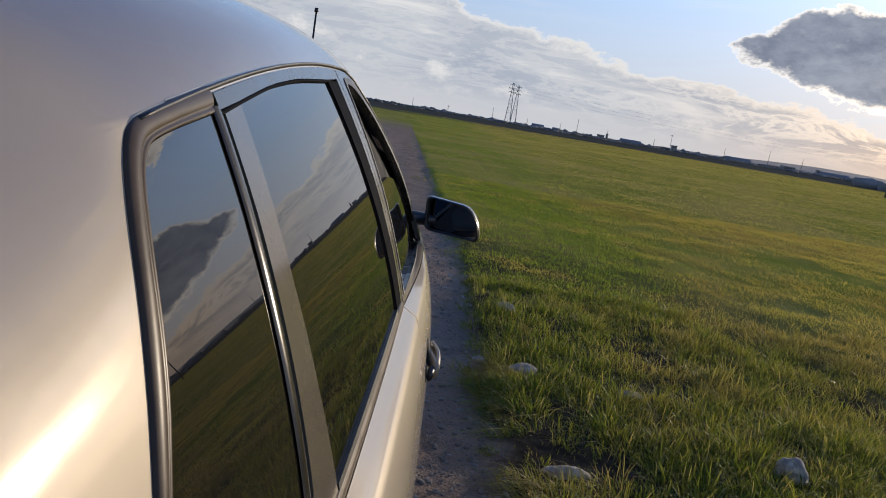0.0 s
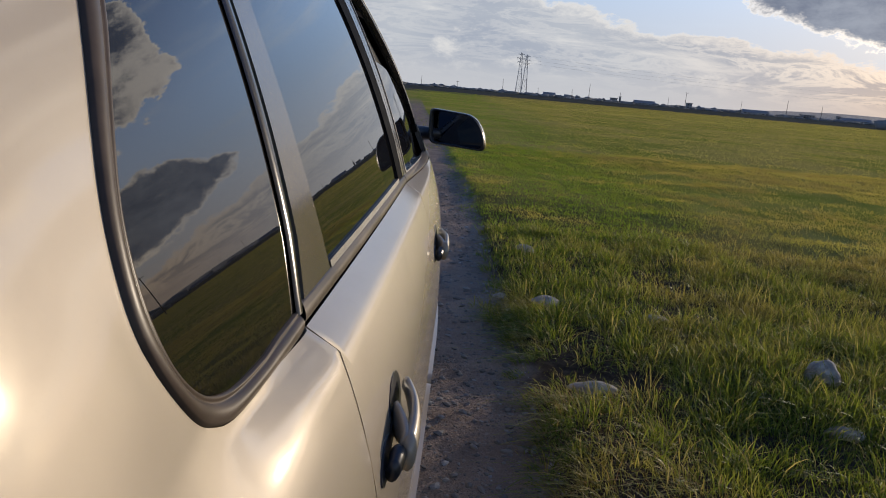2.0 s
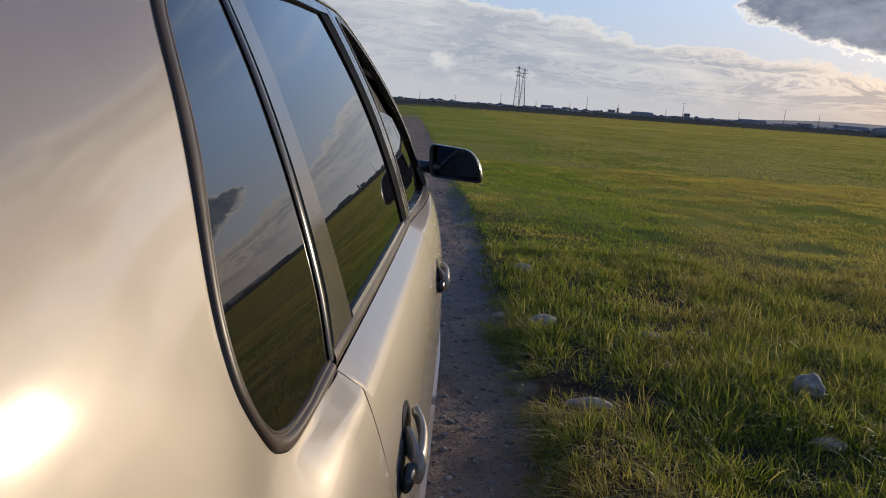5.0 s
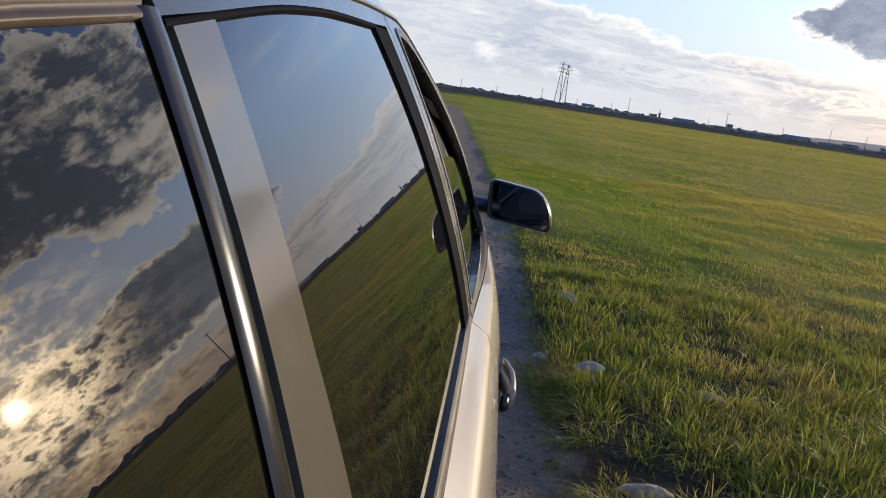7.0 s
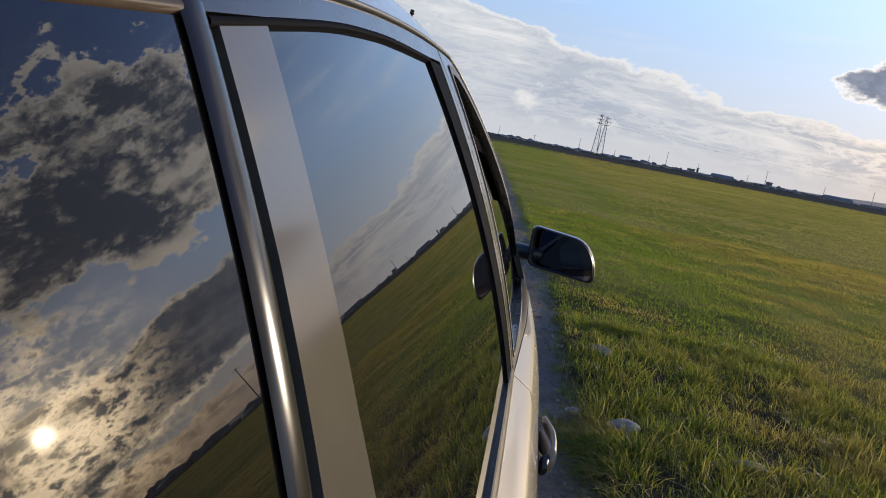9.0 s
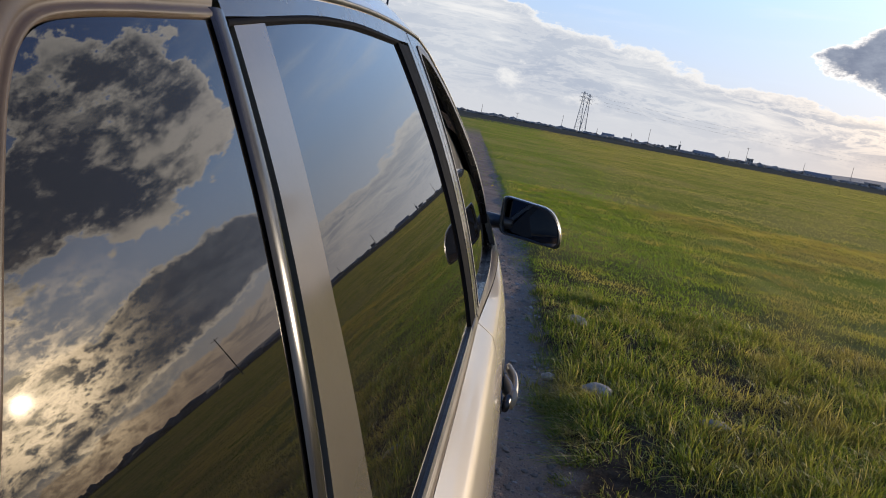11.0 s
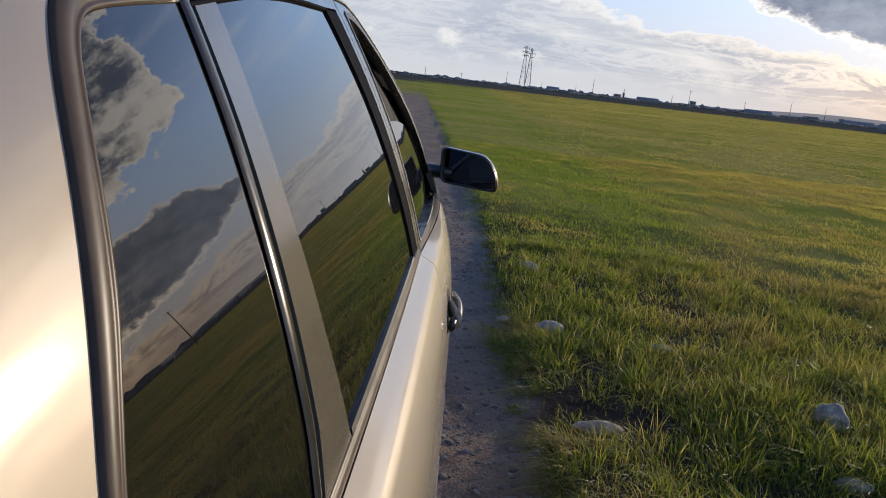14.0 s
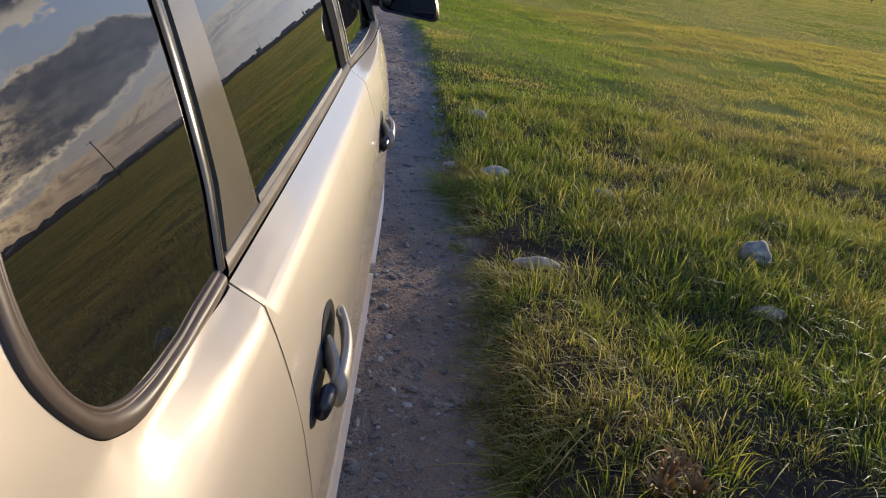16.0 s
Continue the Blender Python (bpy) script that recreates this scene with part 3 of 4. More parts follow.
ROUND_OUT = [(-0.30, 1.1148), (-0.351, 1.115), (-0.395, 1.1165), (-0.424, 1.127), (-0.441, 1.138), (-0.457, 1.157), (-0.472, 1.181), (-0.480, 1.206), (-0.474, 1.24), (-0.461, 1.272), (-0.438, 1.310), (-0.412, 1.350), (-0.388, 1.388), (-0.362, 1.432), (-0.338, 1.476), (-0.317, 1.509), (-0.300, 1.530), (-0.284, 1.541), (-0.257, 1.547), (-0.20, 1.5555)]
ROUND_IN = [(-0.30, 1.1285), (-0.362, 1.130), (-0.400, 1.138), (-0.428, 1.152), (-0.448, 1.174), (-0.456, 1.201), (-0.453, 1.235), (-0.442, 1.266), (-0.420, 1.300), (-0.395, 1.335), (-0.372, 1.365), (-0.354, 1.394), (-0.340, 1.42), (-0.325, 1.449), (-0.311, 1.474), (-0.298, 1.496), (-0.283, 1.513), (-0.264, 1.524), (-0.231, 1.530), (-0.19, 1.535)]
Q_OUTER = [(-0.199, 1.1165), (-0.26, 1.114)] + eased(ROUND_OUT) + [(-0.20, 1.5565), (-0.092, 1.5715)] + [(y - 0.002, z) for y, z in STRIP_R]
Q_INNER = [(-0.195, 1.132), (-0.26, 1.131)] + eased(ROUND_IN) + [(-0.19, 1.535), (-0.090, 1.546)] + [(y + 0.012, z) for y, z in STRIP_L[1:-1]]
BAND_R = [(0.000, 1.556), (-0.013, 1.47), (-0.031, 1.37), (-0.041, 1.25), (-0.040, 1.139)]
D_TOP = eased([(0.000, 1.556), (0.156, 1.577), (0.27, 1.587), (0.381, 1.595), (0.648, 1.604)])
B_EDGE = [(0.648, 1.604), (0.700, 1.45), (0.722, 1.34), (0.736, 1.20), (0.737, 1.139)]
B_OUT = [(0.762, 1.608), (0.802, 1.42), (0.818, 1.25), (0.816, 1.139)]
SEAM = [(0.795, 1.630), (0.805, 1.606), (0.838, 1.42), (0.853, 1.25), (0.860, 1.128)]
D_GLASS = BAND_R[::-1] + D_TOP[1:] + B_EDGE[1:]
F_OPEN = [(0.897, 1.139), (1.90, 1.110), (1.70, 1.245), (1.46, 1.380), (1.305, 1.462), (1.18, 1.530), (1.05, 1.585), (0.97, 1.604), (0.885, 1.609), (0.905, 1.36)]
F_GLASS = [(0.865, 1.118), (1.95, 1.09), (1.72, 1.235), (1.60, 1.290), (1.46, 1.345), (1.30, 1.378), (1.10, 1.396), (0.90, 1.400), (0.80, 1.398)]


def build_side(car, side):
    s = side
    sill = 0.26
    # rear quarter, one sheet from the rear corner to the rear door, round the fixed window
    tail = [(-1.06, 0.42), (-1.08, 0.70), (-1.07, 0.95), (-1.02, 1.20), (-0.93, 1.42)]
    rear = Q_OUTER[1:-len(STRIP_R) - 1]
    # the window's surround reaches the sheet's own front edge, so the sheet stops short of it in two runs
    loop = [(0.012, sill)] + [(y - GAP, z) for y, z in CUT_REAR[::-1]] + [(-0.197, 1.1155)] + rear + [(-0.086, 1.5725)]
    loop += gutter_line(-0.088, -0.88, 0.0)[1:] + tail[::-1] + [(-1.0, 0.30)] + arch(AXLE_REAR, 0.365, 0.31, math.pi, 0)
    quarter = panel("rear_quarter_panel", loop, PAINT, car, step=0.015, side=s, label="champagne rear wing with dust", seam=wing_seam)
    moulding("window_surround", Q_OUTER[:-len(STRIP_R)], Q_INNER[:-len(STRIP_L) + 2], 120, 0.0038, 0.0008, TRIM, quarter, s, "dark satin moulded window surround", True)
    panel("quarter_glass", Q_INNER, GLASS, quarter, off=-0.001, depth=0.004, step=0.02, side=s, label="dark tinted fixed quarter glass", pane=True)
    strip(quarter, s)
    # rear door
    low = [(y + GAP, z) for y, z in CUT_REAR] + [(0.017, sill)]
    high = [(0.898, sill)] + [(y - GAP, z) for y, z in CUT_FRONT[::-1]]
    door = panel("rear_door", low + high, PAINT, car, step=0.026, side=s, label="champagne rear door skin")
    moulding("belt_moulding", [(-0.189, 1.1185), (0.855, 1.1185)], [(-0.176, 1.136), (0.852, 1.136)], 60, 0.003, 0.001, TRIM, door, s, "grey satin belt moulding")
    top = [(y, float(gutter_z(y)) - 0.006) for y in np.linspace(0.790, -0.078, 14)]
    upper = [(-0.0775, 1.549), (0.003, 1.5590)] + [(y, z + 0.0028) for y, z in D_TOP[1:]] + [(0.765, 1.6125)]
    post = [(0.765, 1.6125)] + [(y + 0.001, z) for y, z in B_OUT[1:]] + [(0.817, 1.137), (0.855, 1.137)] + [(y - GAP, z) for y, z in SEAM[1:-1][::-1]]
    panel("door_frame", upper + post[1:] + top, RAIL, door, off=0.002, depth=0.012, step=0.012, side=s, label="painted window frame of the rear door")
    band = [(y + 0.001, z) for y, z in GAP_R[::-1]] + [(0.002, 1.5555)] + [(y - 0.001, z) for y, z in BAND_R[1:]] + [(-0.037, 1.131)]
    panel("rear_pillar_cover", band, FRAME, door, off=0.001, depth=0.010, step=0.012, side=s, label="taupe satin cover on the rear window post")
    rim_ = [(-0.074, 1.5455)] + D_TOP
    moulding("top_seal", [(y, z - 0.0015) for y, z in rim_], [(y, z + 0.0028) for y, z in rim_], 60, 0.001, 0.0015, MATT, door, s, "black rubber seal over the glass")
    panel("door_glass", D_GLASS, GLASS, door, off=-0.003, depth=0.004, step=0.025, side=s, label="dark tinted rear door glass", pane=True)
    panel("glass_seal", [(-0.036, 1.1345), (0.740, 1.1345), (0.738, 1.143), (-0.036, 1.143)], RUBBER, door, off=0.002, depth=0.01, step=0.012, side=s)
    panel("pillar_cover", B_EDGE + B_OUT[::-1], MATT, door, off=0.001, depth=0.01, step=0.014, side=s, label="matt black centre pillar cover")
    # front door
    low = [(y + GAP, z) for y, z in CUT_FRONT] + [(0.903, sill)]
    high = [(1.748, sill)] + [(y - GAP, z) for y, z in NOSE_CUT[::-1]] + [(1.97, 1.092)]
    fdoor = panel("front_door", low + high, PAINT, car, step=0.03, side=s, label="champagne front door skin")
    moulding("belt_moulding", [(0.862, 1.1185), (1.955, 1.094)], [(0.860, 1.137), (1.94, 1.109)], 50, 0.003, 0.001, TRIM, fdoor, s, "grey satin belt moulding")
    top = [(y, float(gutter_z(y)) - 0.006) for y in np.linspace(2.0, 0.800, 30)]
    outer = [(0.863, 1.136)] + [(1.99, 1.094)] + top + [(y + GAP, z) for y, z in SEAM[1:-1]]
    panel("door_frame", outer, RAIL, fdoor, [fillet(F_OPEN, 0.03)], off=0.002, depth=0.012, step=0.014, side=s, label="painted window frame of the front door")
    ring_ = [(0.889, 1.136), (1.945, 1.106), (1.70, 1.268), (1.46, 1.402), (1.305, 1.484), (1.18, 1.551), (1.05, 1.604), (0.97, 1.621), (0.873, 1.620), (0.896, 1.36)]
    panel("run_channel", fillet(ring_, 0.02), RUBBER, fdoor, [fillet(F_OPEN, 0.03)], off=0.004, depth=0.02, step=0.014, side=s, label="black rubber window channel")
    panel("door_glass", rounded(F_GLASS, 2), GLASS, fdoor, off=-0.012, depth=0.004, step=0.025, side=s, label="half-lowered dark tinted front glass")
    # front wing, sill, black shell for the unlit cabin
    loop = [(y + GAP, z) for y, z in NOSE_CUT] + [(1.752, sill)] + arch(AXLE_FRONT, 0.365, 0.31, math.pi, 0) + [(2.75, 0.30), (2.86, 0.50), (2.84, 0.72), (2.70, 0.88), (2.35, 1.01), (2.02, 1.085)]
    panel("front_wing", loop, PAINT, car, step=0.04, side=s)
    panel("sill", [(-0.06, 0.20), (1.76, 0.20), (1.76, 0.275), (-0.06, 0.275)], PAINT, car, off=-0.006, step=0.04, side=s)
    # Added black sheet close behind the skin, in place of a dark cabin.
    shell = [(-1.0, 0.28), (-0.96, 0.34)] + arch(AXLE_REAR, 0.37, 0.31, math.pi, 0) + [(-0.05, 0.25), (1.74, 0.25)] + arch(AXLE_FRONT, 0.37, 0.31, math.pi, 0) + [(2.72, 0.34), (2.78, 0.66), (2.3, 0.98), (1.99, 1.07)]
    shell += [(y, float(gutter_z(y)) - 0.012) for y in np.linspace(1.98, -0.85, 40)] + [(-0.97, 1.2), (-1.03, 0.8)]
    panel("cabin_dark_shell", shell, INNER, car, off=-0.032, depth=0, step=0.06, side=s)
    # rub strips
    for y0, y1, owner in ((0.05, 0.885, door), (0.915, 1.77, fdoor)):
        panel("rub_strip", fillet([(y0, 0.545), (y1, 0.545), (y1, 0.62), (y0, 0.62)], 0.02), PAINT, owner, off=0.010, depth=0.013, step=0.02, side=s, label="painted side rub strip")
    return quarter, door, fdoor


def strip(owner, side):
    """The rounded bright-edged strip between the fixed window and the rear door."""
    bm = bmesh.new()
    rows = []
    zs = np.linspace(1.128, 1.552, 26)
    L, R = np.array(STRIP_L[::-1]), np.array(STRIP_R[::-1])
    for z in zs:
        a, b = np.interp(z, L[:, 1], L[:, 0]), np.interp(z, R[:, 1], R[:, 0])
        row = []
        for u in np.linspace(0, 1, 9):
            p, _ = side_points(a + (b - a) * u, z, 0.0008 + 0.0028 * math.sin(math.pi * u) ** 0.7, side)
            row.append(tuple(p))
        rows.append(row)
    ob = sheet("pillar_strip", rows, STRIP, owner, "polished dark strip beside the quarter glass")
    return ob


def tube(bm, rings, sides):
    for a, b in zip(rings, rings[1:]):
        for k in range(sides):
            bm.faces.new((a[k], a[(k + 1) % sides], b[(k + 1) % sides], b[k]))
    bm.faces.new(rings[0])
    bm.faces.new(rings[-1][::-1])


def handle(owner, y, z, side, tilt=0.16):
    """A pull handle over a black oval painted as its recess's shade, with a black lock piece at its rear end."""
    ring_ = np.linspace(0, 2 * math.pi, 12, endpoint=False)
    turn_ = np.linspace(0, 2 * math.pi, 28, endpoint=False)
    def oval(cy, a, b):
        return [(y + cy + a * math.cos(t) - b * math.sin(t) * tilt, z + b * math.sin(t) + (cy + a * math.cos(t)) * tilt) for t in turn_]
    # No scoop is cut: this flat oval's black is the shade inside it.
    panel("recess_shade", oval(0.046, 0.054, 0.030), BLACK, owner, off=0.0012, depth=0.004, step=0.010, side=side, label="flat black oval for the shaded scoop behind the handle")
    panel("lock_plate", oval(-0.064, 0.040, 0.016), BLACK, owner, off=0.0020, depth=0.004, step=0.010, side=side, label="pointed black lock plate")
    def section(bm, yy, lift, hw, th):
        p, nn = (Vector(a.tolist()) for a in side_points(yy, z + (yy - y) * tilt, lift, side))
        return [bm.verts.new(p + Vector((0, 0, hw * math.cos(a))) + nn * th * math.sin(a)) for a in ring_]
    bm = bmesh.new()
    rings = []
    for k in range(21):
        t = k / 20
        lift = 0.004 + 0.023 * math.sin(math.pi * min(1, t * 0.62 + 0.06)) ** 0.7
        rings.append(section(bm, y + 0.086 - 0.140 * t, lift, 0.011 + 0.011 * smoothstep(0.0, 0.6, t), 0.006 + 0.003 * t))
    tube(bm, rings, 12)
    grip = part("door_handle", bm, PAINT, owner, "champagne pull handle")
    bm = bmesh.new()
    tube(bm, [section(bm, y + 0.014 - 0.066 * k / 8, 0.004 + 0.016 * math.sin(math.pi * 0.5 * k / 8), 0.022, 0.007) for k in range(9)], 12)
    part("handle_root", bm, PAINT, grip, "pale root of the handle in its scoop")
    bm = bmesh.new()
    tube(bm, [section(bm, y - 0.058 - 0.026 * k / 7, 0.013 - 0.003 * (k / 7) ** 2, 0.015 - 0.003 * (k / 7) ** 2, 0.010 - 0.002 * k / 7) for k in range(8)], 12)
    part("handle_end", bm, BLACK, grip, "black lock end piece")


def sheet(name, rows, mat, parent, label="", thick=0.0):
    """A quad sheet from rows of points."""
    bm = bmesh.new()
    vs = [[bm.verts.new(p) for p in r] for r in rows]
    for a, b in zip(vs, vs[1:]):
        for k in range(len(a) - 1):
            bm.faces.new((a[k], a[k + 1], b[k + 1], b[k]))
    ob = part(name, bm, mat, parent, label)
    if thick:
        mod = ob.modifiers.new("thickness", "SOLIDIFY")
        mod.thickness, mod.offset = thick, -1
    return ob


def roof_z(x, y):
    """Height of the roof between its two gutters."""
    g = float(gutter_z(min(y, 0.95)))
    edge = float(side_x(min(y, 0.95), g))
    half = edge - XC
    u = min(1.0, abs(x - XC) / half)
    drop = 0.0 if y < 0.95 else 0.10 * (y - 0.95) ** 2 + 0.02 * (y - 0.95)
    sweep = float(smoothstep(-0.22, -0.50, y))
    crown = (0.075 * (1 - u ** 2.6) + 0.052 * (1 - u ** 7)) * (1 - sweep) + 0.130 * (1 - u ** 4.6) * sweep
    return g + crown - drop


def build_roof(car):
    rows = []
    for y in np.linspace(-0.90, 1.12, 44):
        g = float(gutter_z(min(y, 0.95)))
        edge = float(side_x(min(y, 0.95), g)) - XC
        if y > 0.95:
            edge -= 0.05 * (y - 0.95)
        us = [-1, -0.992, -0.98, -0.96, -0.93, -0.89] + list(np.linspace(-0.84, 0.84, 25)) + [0.89, 0.93, 0.96, 0.98, 0.992, 1]
        rim_l, rim_r = (XC - edge - 0.0025, y, g - 0.008), (XC + edge + 0.0025, y, g - 0.008)
        rows.append([rim_l] + [(XC + edge * u, y, roof_z(XC + edge * u, y)) for u in us] + [rim_r] if y < 0.9 else [(XC - edge, y, roof_z(XC - edge, y))] + [(XC + edge * u, y, roof_z(XC + edge * u, y)) for u in us] + [(XC + edge, y, roof_z(XC + edge, y))])
    roof = sheet("roof", rows, PAINT, car, "champagne roof reflecting the sky")
    me = roof.data
    own = np.array([v.normal[:] for v in me.vertices])
    if own[:, 2].mean() < 0:
        me.flip_normals()
        own = np.array([v.normal[:] for v in me.vertices])
    at = np.array([v.co[:] for v in me.vertices])
    rim_x = np.array([float(side_x(min(q, 0.95), float(gutter_z(min(q, 0.95))))) for q in at[:, 1]])
    inward = np.maximum(rim_x - XC - np.abs(at[:, 0] - XC), 0)
    w = 0.55 * (1 - smoothstep(0.0, 0.14, inward)) * smoothstep(-0.24, -0.36, at[:, 1])
    hand = np.sign(at[:, 0] - XC)
    p, side_n = side_points(at[:, 1], np.array([float(gutter_z(q)) for q in at[:, 1]]))
    side_n = side_n * np.stack([hand, np.ones_like(hand), np.ones_like(hand)], 1)
    over = np.stack([0.66 * hand, np.full_like(hand, -0.10), np.full_like(hand, 0.75)], 1)
    meet = side_n * 0.45 + over * 0.55
    w = w / 0.55
    nn = own * (1 - w)[:, None] + meet * w[:, None]
    me.normals_split_custom_set_from_vertices([tuple(v) for v in nn / np.linalg.norm(nn, axis=1, keepdims=True)])
    # drip strips along both roof edges
    for s in (1, -1):
        bm = bmesh.new()
        rings = []
        for y in np.linspace(-0.27, 1.95, 70):
            p, nn = (Vector(a.tolist()) for a in side_points(y, float(gutter_z(y)) - 0.001, 0.0015, s))
            rings.append([bm.verts.new(p + nn * 0.0035 * math.cos(a) + Vector((0, 0, 0.003 * math.sin(a)))) for a in np.linspace(0, 2 * math.pi, 8, endpoint=False)])
        tube(bm, rings, 8)
        part("drip_strip", bm, RUBBER, car)
    # windscreen, bonnet, nose, tail
    rows = []
    for k in range(13):
        t = k / 12
        y = 1.10 + 0.98 * t
        z0 = roof_z(XC, 1.10) + (1.06 - roof_z(XC, 1.10)) * t
        zedge = float(gutter_z(min(1.98, 1.06 + 0.96 * t))) - 0.004
        half = float(side_x(1.06 + 0.92 * t, zedge)) - XC - 0.012
        rows.append([(XC + half * u, y - 0.0 + 0.10 * (1 - u * u) - 0.07, zedge + (max(z0, zedge) - zedge) * (1 - u * u)) for u in np.linspace(-1, 1, 21)])
    sheet("windscreen", rows, GLASS, car, "curved windscreen")
    rows = []
    for t in np.linspace(0, 1, 16):
        y = 1.98 + 0.86 * t
        z = 1.085 - 0.05 * t - 0.16 * t ** 3
        half = float(side_x(min(y, 2.3), 0.95)) - XC - 0.03 - 0.22 * t ** 3
        rows.append([(XC + half * u, y, z + 0.06 * (1 - abs(u) ** 3) - 0.02) for u in np.linspace(-1, 1, 17)])
    sheet("bonnet", rows, PAINT, car)
    for nm, y0, d, zs in (("front_bumper", 2.78, 1, [(0.22, 0.0), (0.34, 0.12), (0.55, 0.16), (0.72, 0.12), (0.86, 0.02)]), ("tailgate", -0.98, -1, [(0.26, 0.0), (0.36, 0.10), (0.60, 0.13), (0.85, 0.10), (1.1, 0.06), (1.3, -0.02), (1.46, -0.12)])):
        rows = []
        for z, o in zs:
            half = float(side_x(1.0, z)) - XC - 0.10
            rows.append([(XC + half * math.sin(a) * 1.0, y0 + d * (o + 0.16 * (math.cos(a) - 0.35)), z) for a in np.linspace(-1.45, 1.45, 21)])
        sheet(nm, rows, PAINT, car)
    bm = bmesh.new()
    block(bm, (XC - 0.74, -0.9, 0.20), (XC + 0.74, 2.7, 0.30), 0.02)
    part("underbody", bm, BLACK, car)


def build_wheel(car, axle, side):
    x = float(side_x(axle, 0.4)) - 0.03
    cx = x - 0.095
    if side < 0:
        cx = 2 * XC - cx
    def turned(name, prof, mat, parent, label=""):
        bm = bmesh.new()
        n = 40
        rings = [[bm.verts.new((cx + side * o, axle + r * math.cos(2 * math.pi * k / n), WHEEL_R + r * math.sin(2 * math.pi * k / n))) for k in range(n)] for o, r in prof]
        for a, b in zip(rings, rings[1:]):
            for k in range(n):
                bm.faces.new((a[k], a[(k + 1) % n], b[(k + 1) % n], b[k]))
        return part(name, bm, mat, parent, label)
    tyre = turned("wheel", [(-0.08, 0.20), (-0.095, 0.25), (-0.085, 0.305), (-0.06, 0.315), (0.06, 0.315), (0.085, 0.305), (0.095, 0.25), (0.08, 0.20)], TYRE, car, "road wheel with a dusty tyre")
    turned("rim", [(-0.08, 0.20), (-0.05, 0.19), (0.05, 0.19), (0.078, 0.205), (0.07, 0.17), (0.05, 0.06), (0.06, 0.0005)], CHROME, tyre, "silver wheel rim")


def build_mirror(car, side):
    """Door mirror: arm, rounded housing, rim and glass turned towards the driver."""
    base = Vector((0.032, 1.915, 1.196))
    turn = Matrix.Rotation(radians(-10), 4, "Z")
    shape = fillet([(-0.110, 0.066), (0.056, 0.052), (0.098, -0.008), (0.106, -0.074), (-0.106, -0.062)], [0.022, 0.045, 0.05, 0.026, 0.030], 6)
    def place(p):
        q = base + turn @ Vector(p)
        return (q.x if side > 0 else 2 * XC - q.x, q.y, q.z)
    def ring(bm, scale, dy, dx=0.0):
        return [bm.verts.new(place((a * scale + dx, dy, b * scale))) for a, b in shape]
    def skin(bm, rings, cap0=True, cap1=True):
        n = len(rings[0])
        for a, b in zip(rings, rings[1:]):
            for k in range(n):
                bm.faces.new((a[k], a[(k + 1) % n], b[(k + 1) % n], b[k]))
        if cap0:
            bm.faces.new(rings[0])
        if cap1:
            bm.faces.new(rings[-1][::-1])
    bm = bmesh.new()
    skin(bm, [ring(bm, s, d) for s, d in ((0.90, 0.020), (0.93, 0.006), (0.97, 0.0), (1.0, 0.004), (1.03, 0.02), (1.03, 0.045), (0.96, 0.075), (0.80, 0.098), (0.5, 0.112))], cap0=False)
    body = part("side_mirror", bm, BLACK, car, "black door mirror housing")
    bm = bmesh.new()
    skin(bm, [ring(bm, 1.035, 0.012), ring(bm, 1.045, 0.016), ring(bm, 1.045, 0.021), ring(bm, 1.02, 0.024)], False, False)
    part("rim", bm, CHROME, body, "thin pale rim round the mirror")
    bm = bmesh.new()
    lean = Matrix.Rotation(radians(-12), 4, "Z")
    bm.faces.new([bm.verts.new(place(lean @ Vector((a * 0.925, 0.018, b * 0.925)))) for a, b in shape])
    part("mirror_glass", bm, MIRROR, body, "dark reflecting mirror glass", smooth=False)
    bm = bmesh.new()
    a, b = place((-0.165, 0.050, -0.032)), place((-0.07, 0.045, -0.028))
    beam(bm, a, b, 0.028, 0.022, 12)
    part("arm", bm, BLACK, body, "black mirror arm")
    bm = bmesh.new()
    s0 = [side_points(y, z, o, side)[0] for o in (0.008,) for y, z in ((1.80, 1.108), (1.96, 1.102), (1.80, 1.205))]
    s1 = [side_points(y, z, -0.01, side)[0] for y, z in ((1.80, 1.108), (1.96, 1.102), (1.80, 1.205))]
    f, g = [bm.verts.new(tuple(p)) for p in s0], [bm.verts.new(tuple(p)) for p in s1]
    bm.faces.new(f)
    bm.faces.new(g[::-1])
    for k in range(3):
        bm.faces.new((f[k], f[(k + 1) % 3], g[(k + 1) % 3], g[k]))
    part("mirror_foot", bm, BLACK, body, smooth=False)


def build_car():
    car = new("car")
    tagged(car, "dusty champagne hatchback with dark tinted windows parked on a gravel track", "car")
    for s in (1, -1):
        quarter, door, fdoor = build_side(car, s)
        handle(door, -0.055, 0.958, s)
        handle(fdoor, 0.985, 0.952, s)
        for axle in (AXLE_REAR, AXLE_FRONT):
            build_wheel(car, axle, s)
        build_mirror(car, s)
    build_roof(car)
    bm = bmesh.new()
    ax, ay = -0.735, 2.67
    beam(bm, (ax, ay, 0.96), (ax, ay, 1.03), 0.014, 0.008, 12)
    beam(bm, (ax, ay, 1.02), (ax, ay, 1.935), 0.006, 0.0045, 8)
    beam(bm, (ax, ay, 1.93), (ax, ay, 1.948), 0.010, 0.008, 10)
    part("antenna", bm, RUBBER, car, "thin black whip antenna with a small knob")


build_car()


# ---- stones ----
def rock(name, x, y, sx, sy, sz, turn=0.0, seed=0, label="pale rounded stone half hidden in the grass", sink=0.35):
    bm = bmesh.new()
    bmesh.ops.create_icosphere(bm, subdivisions=3, radius=1)
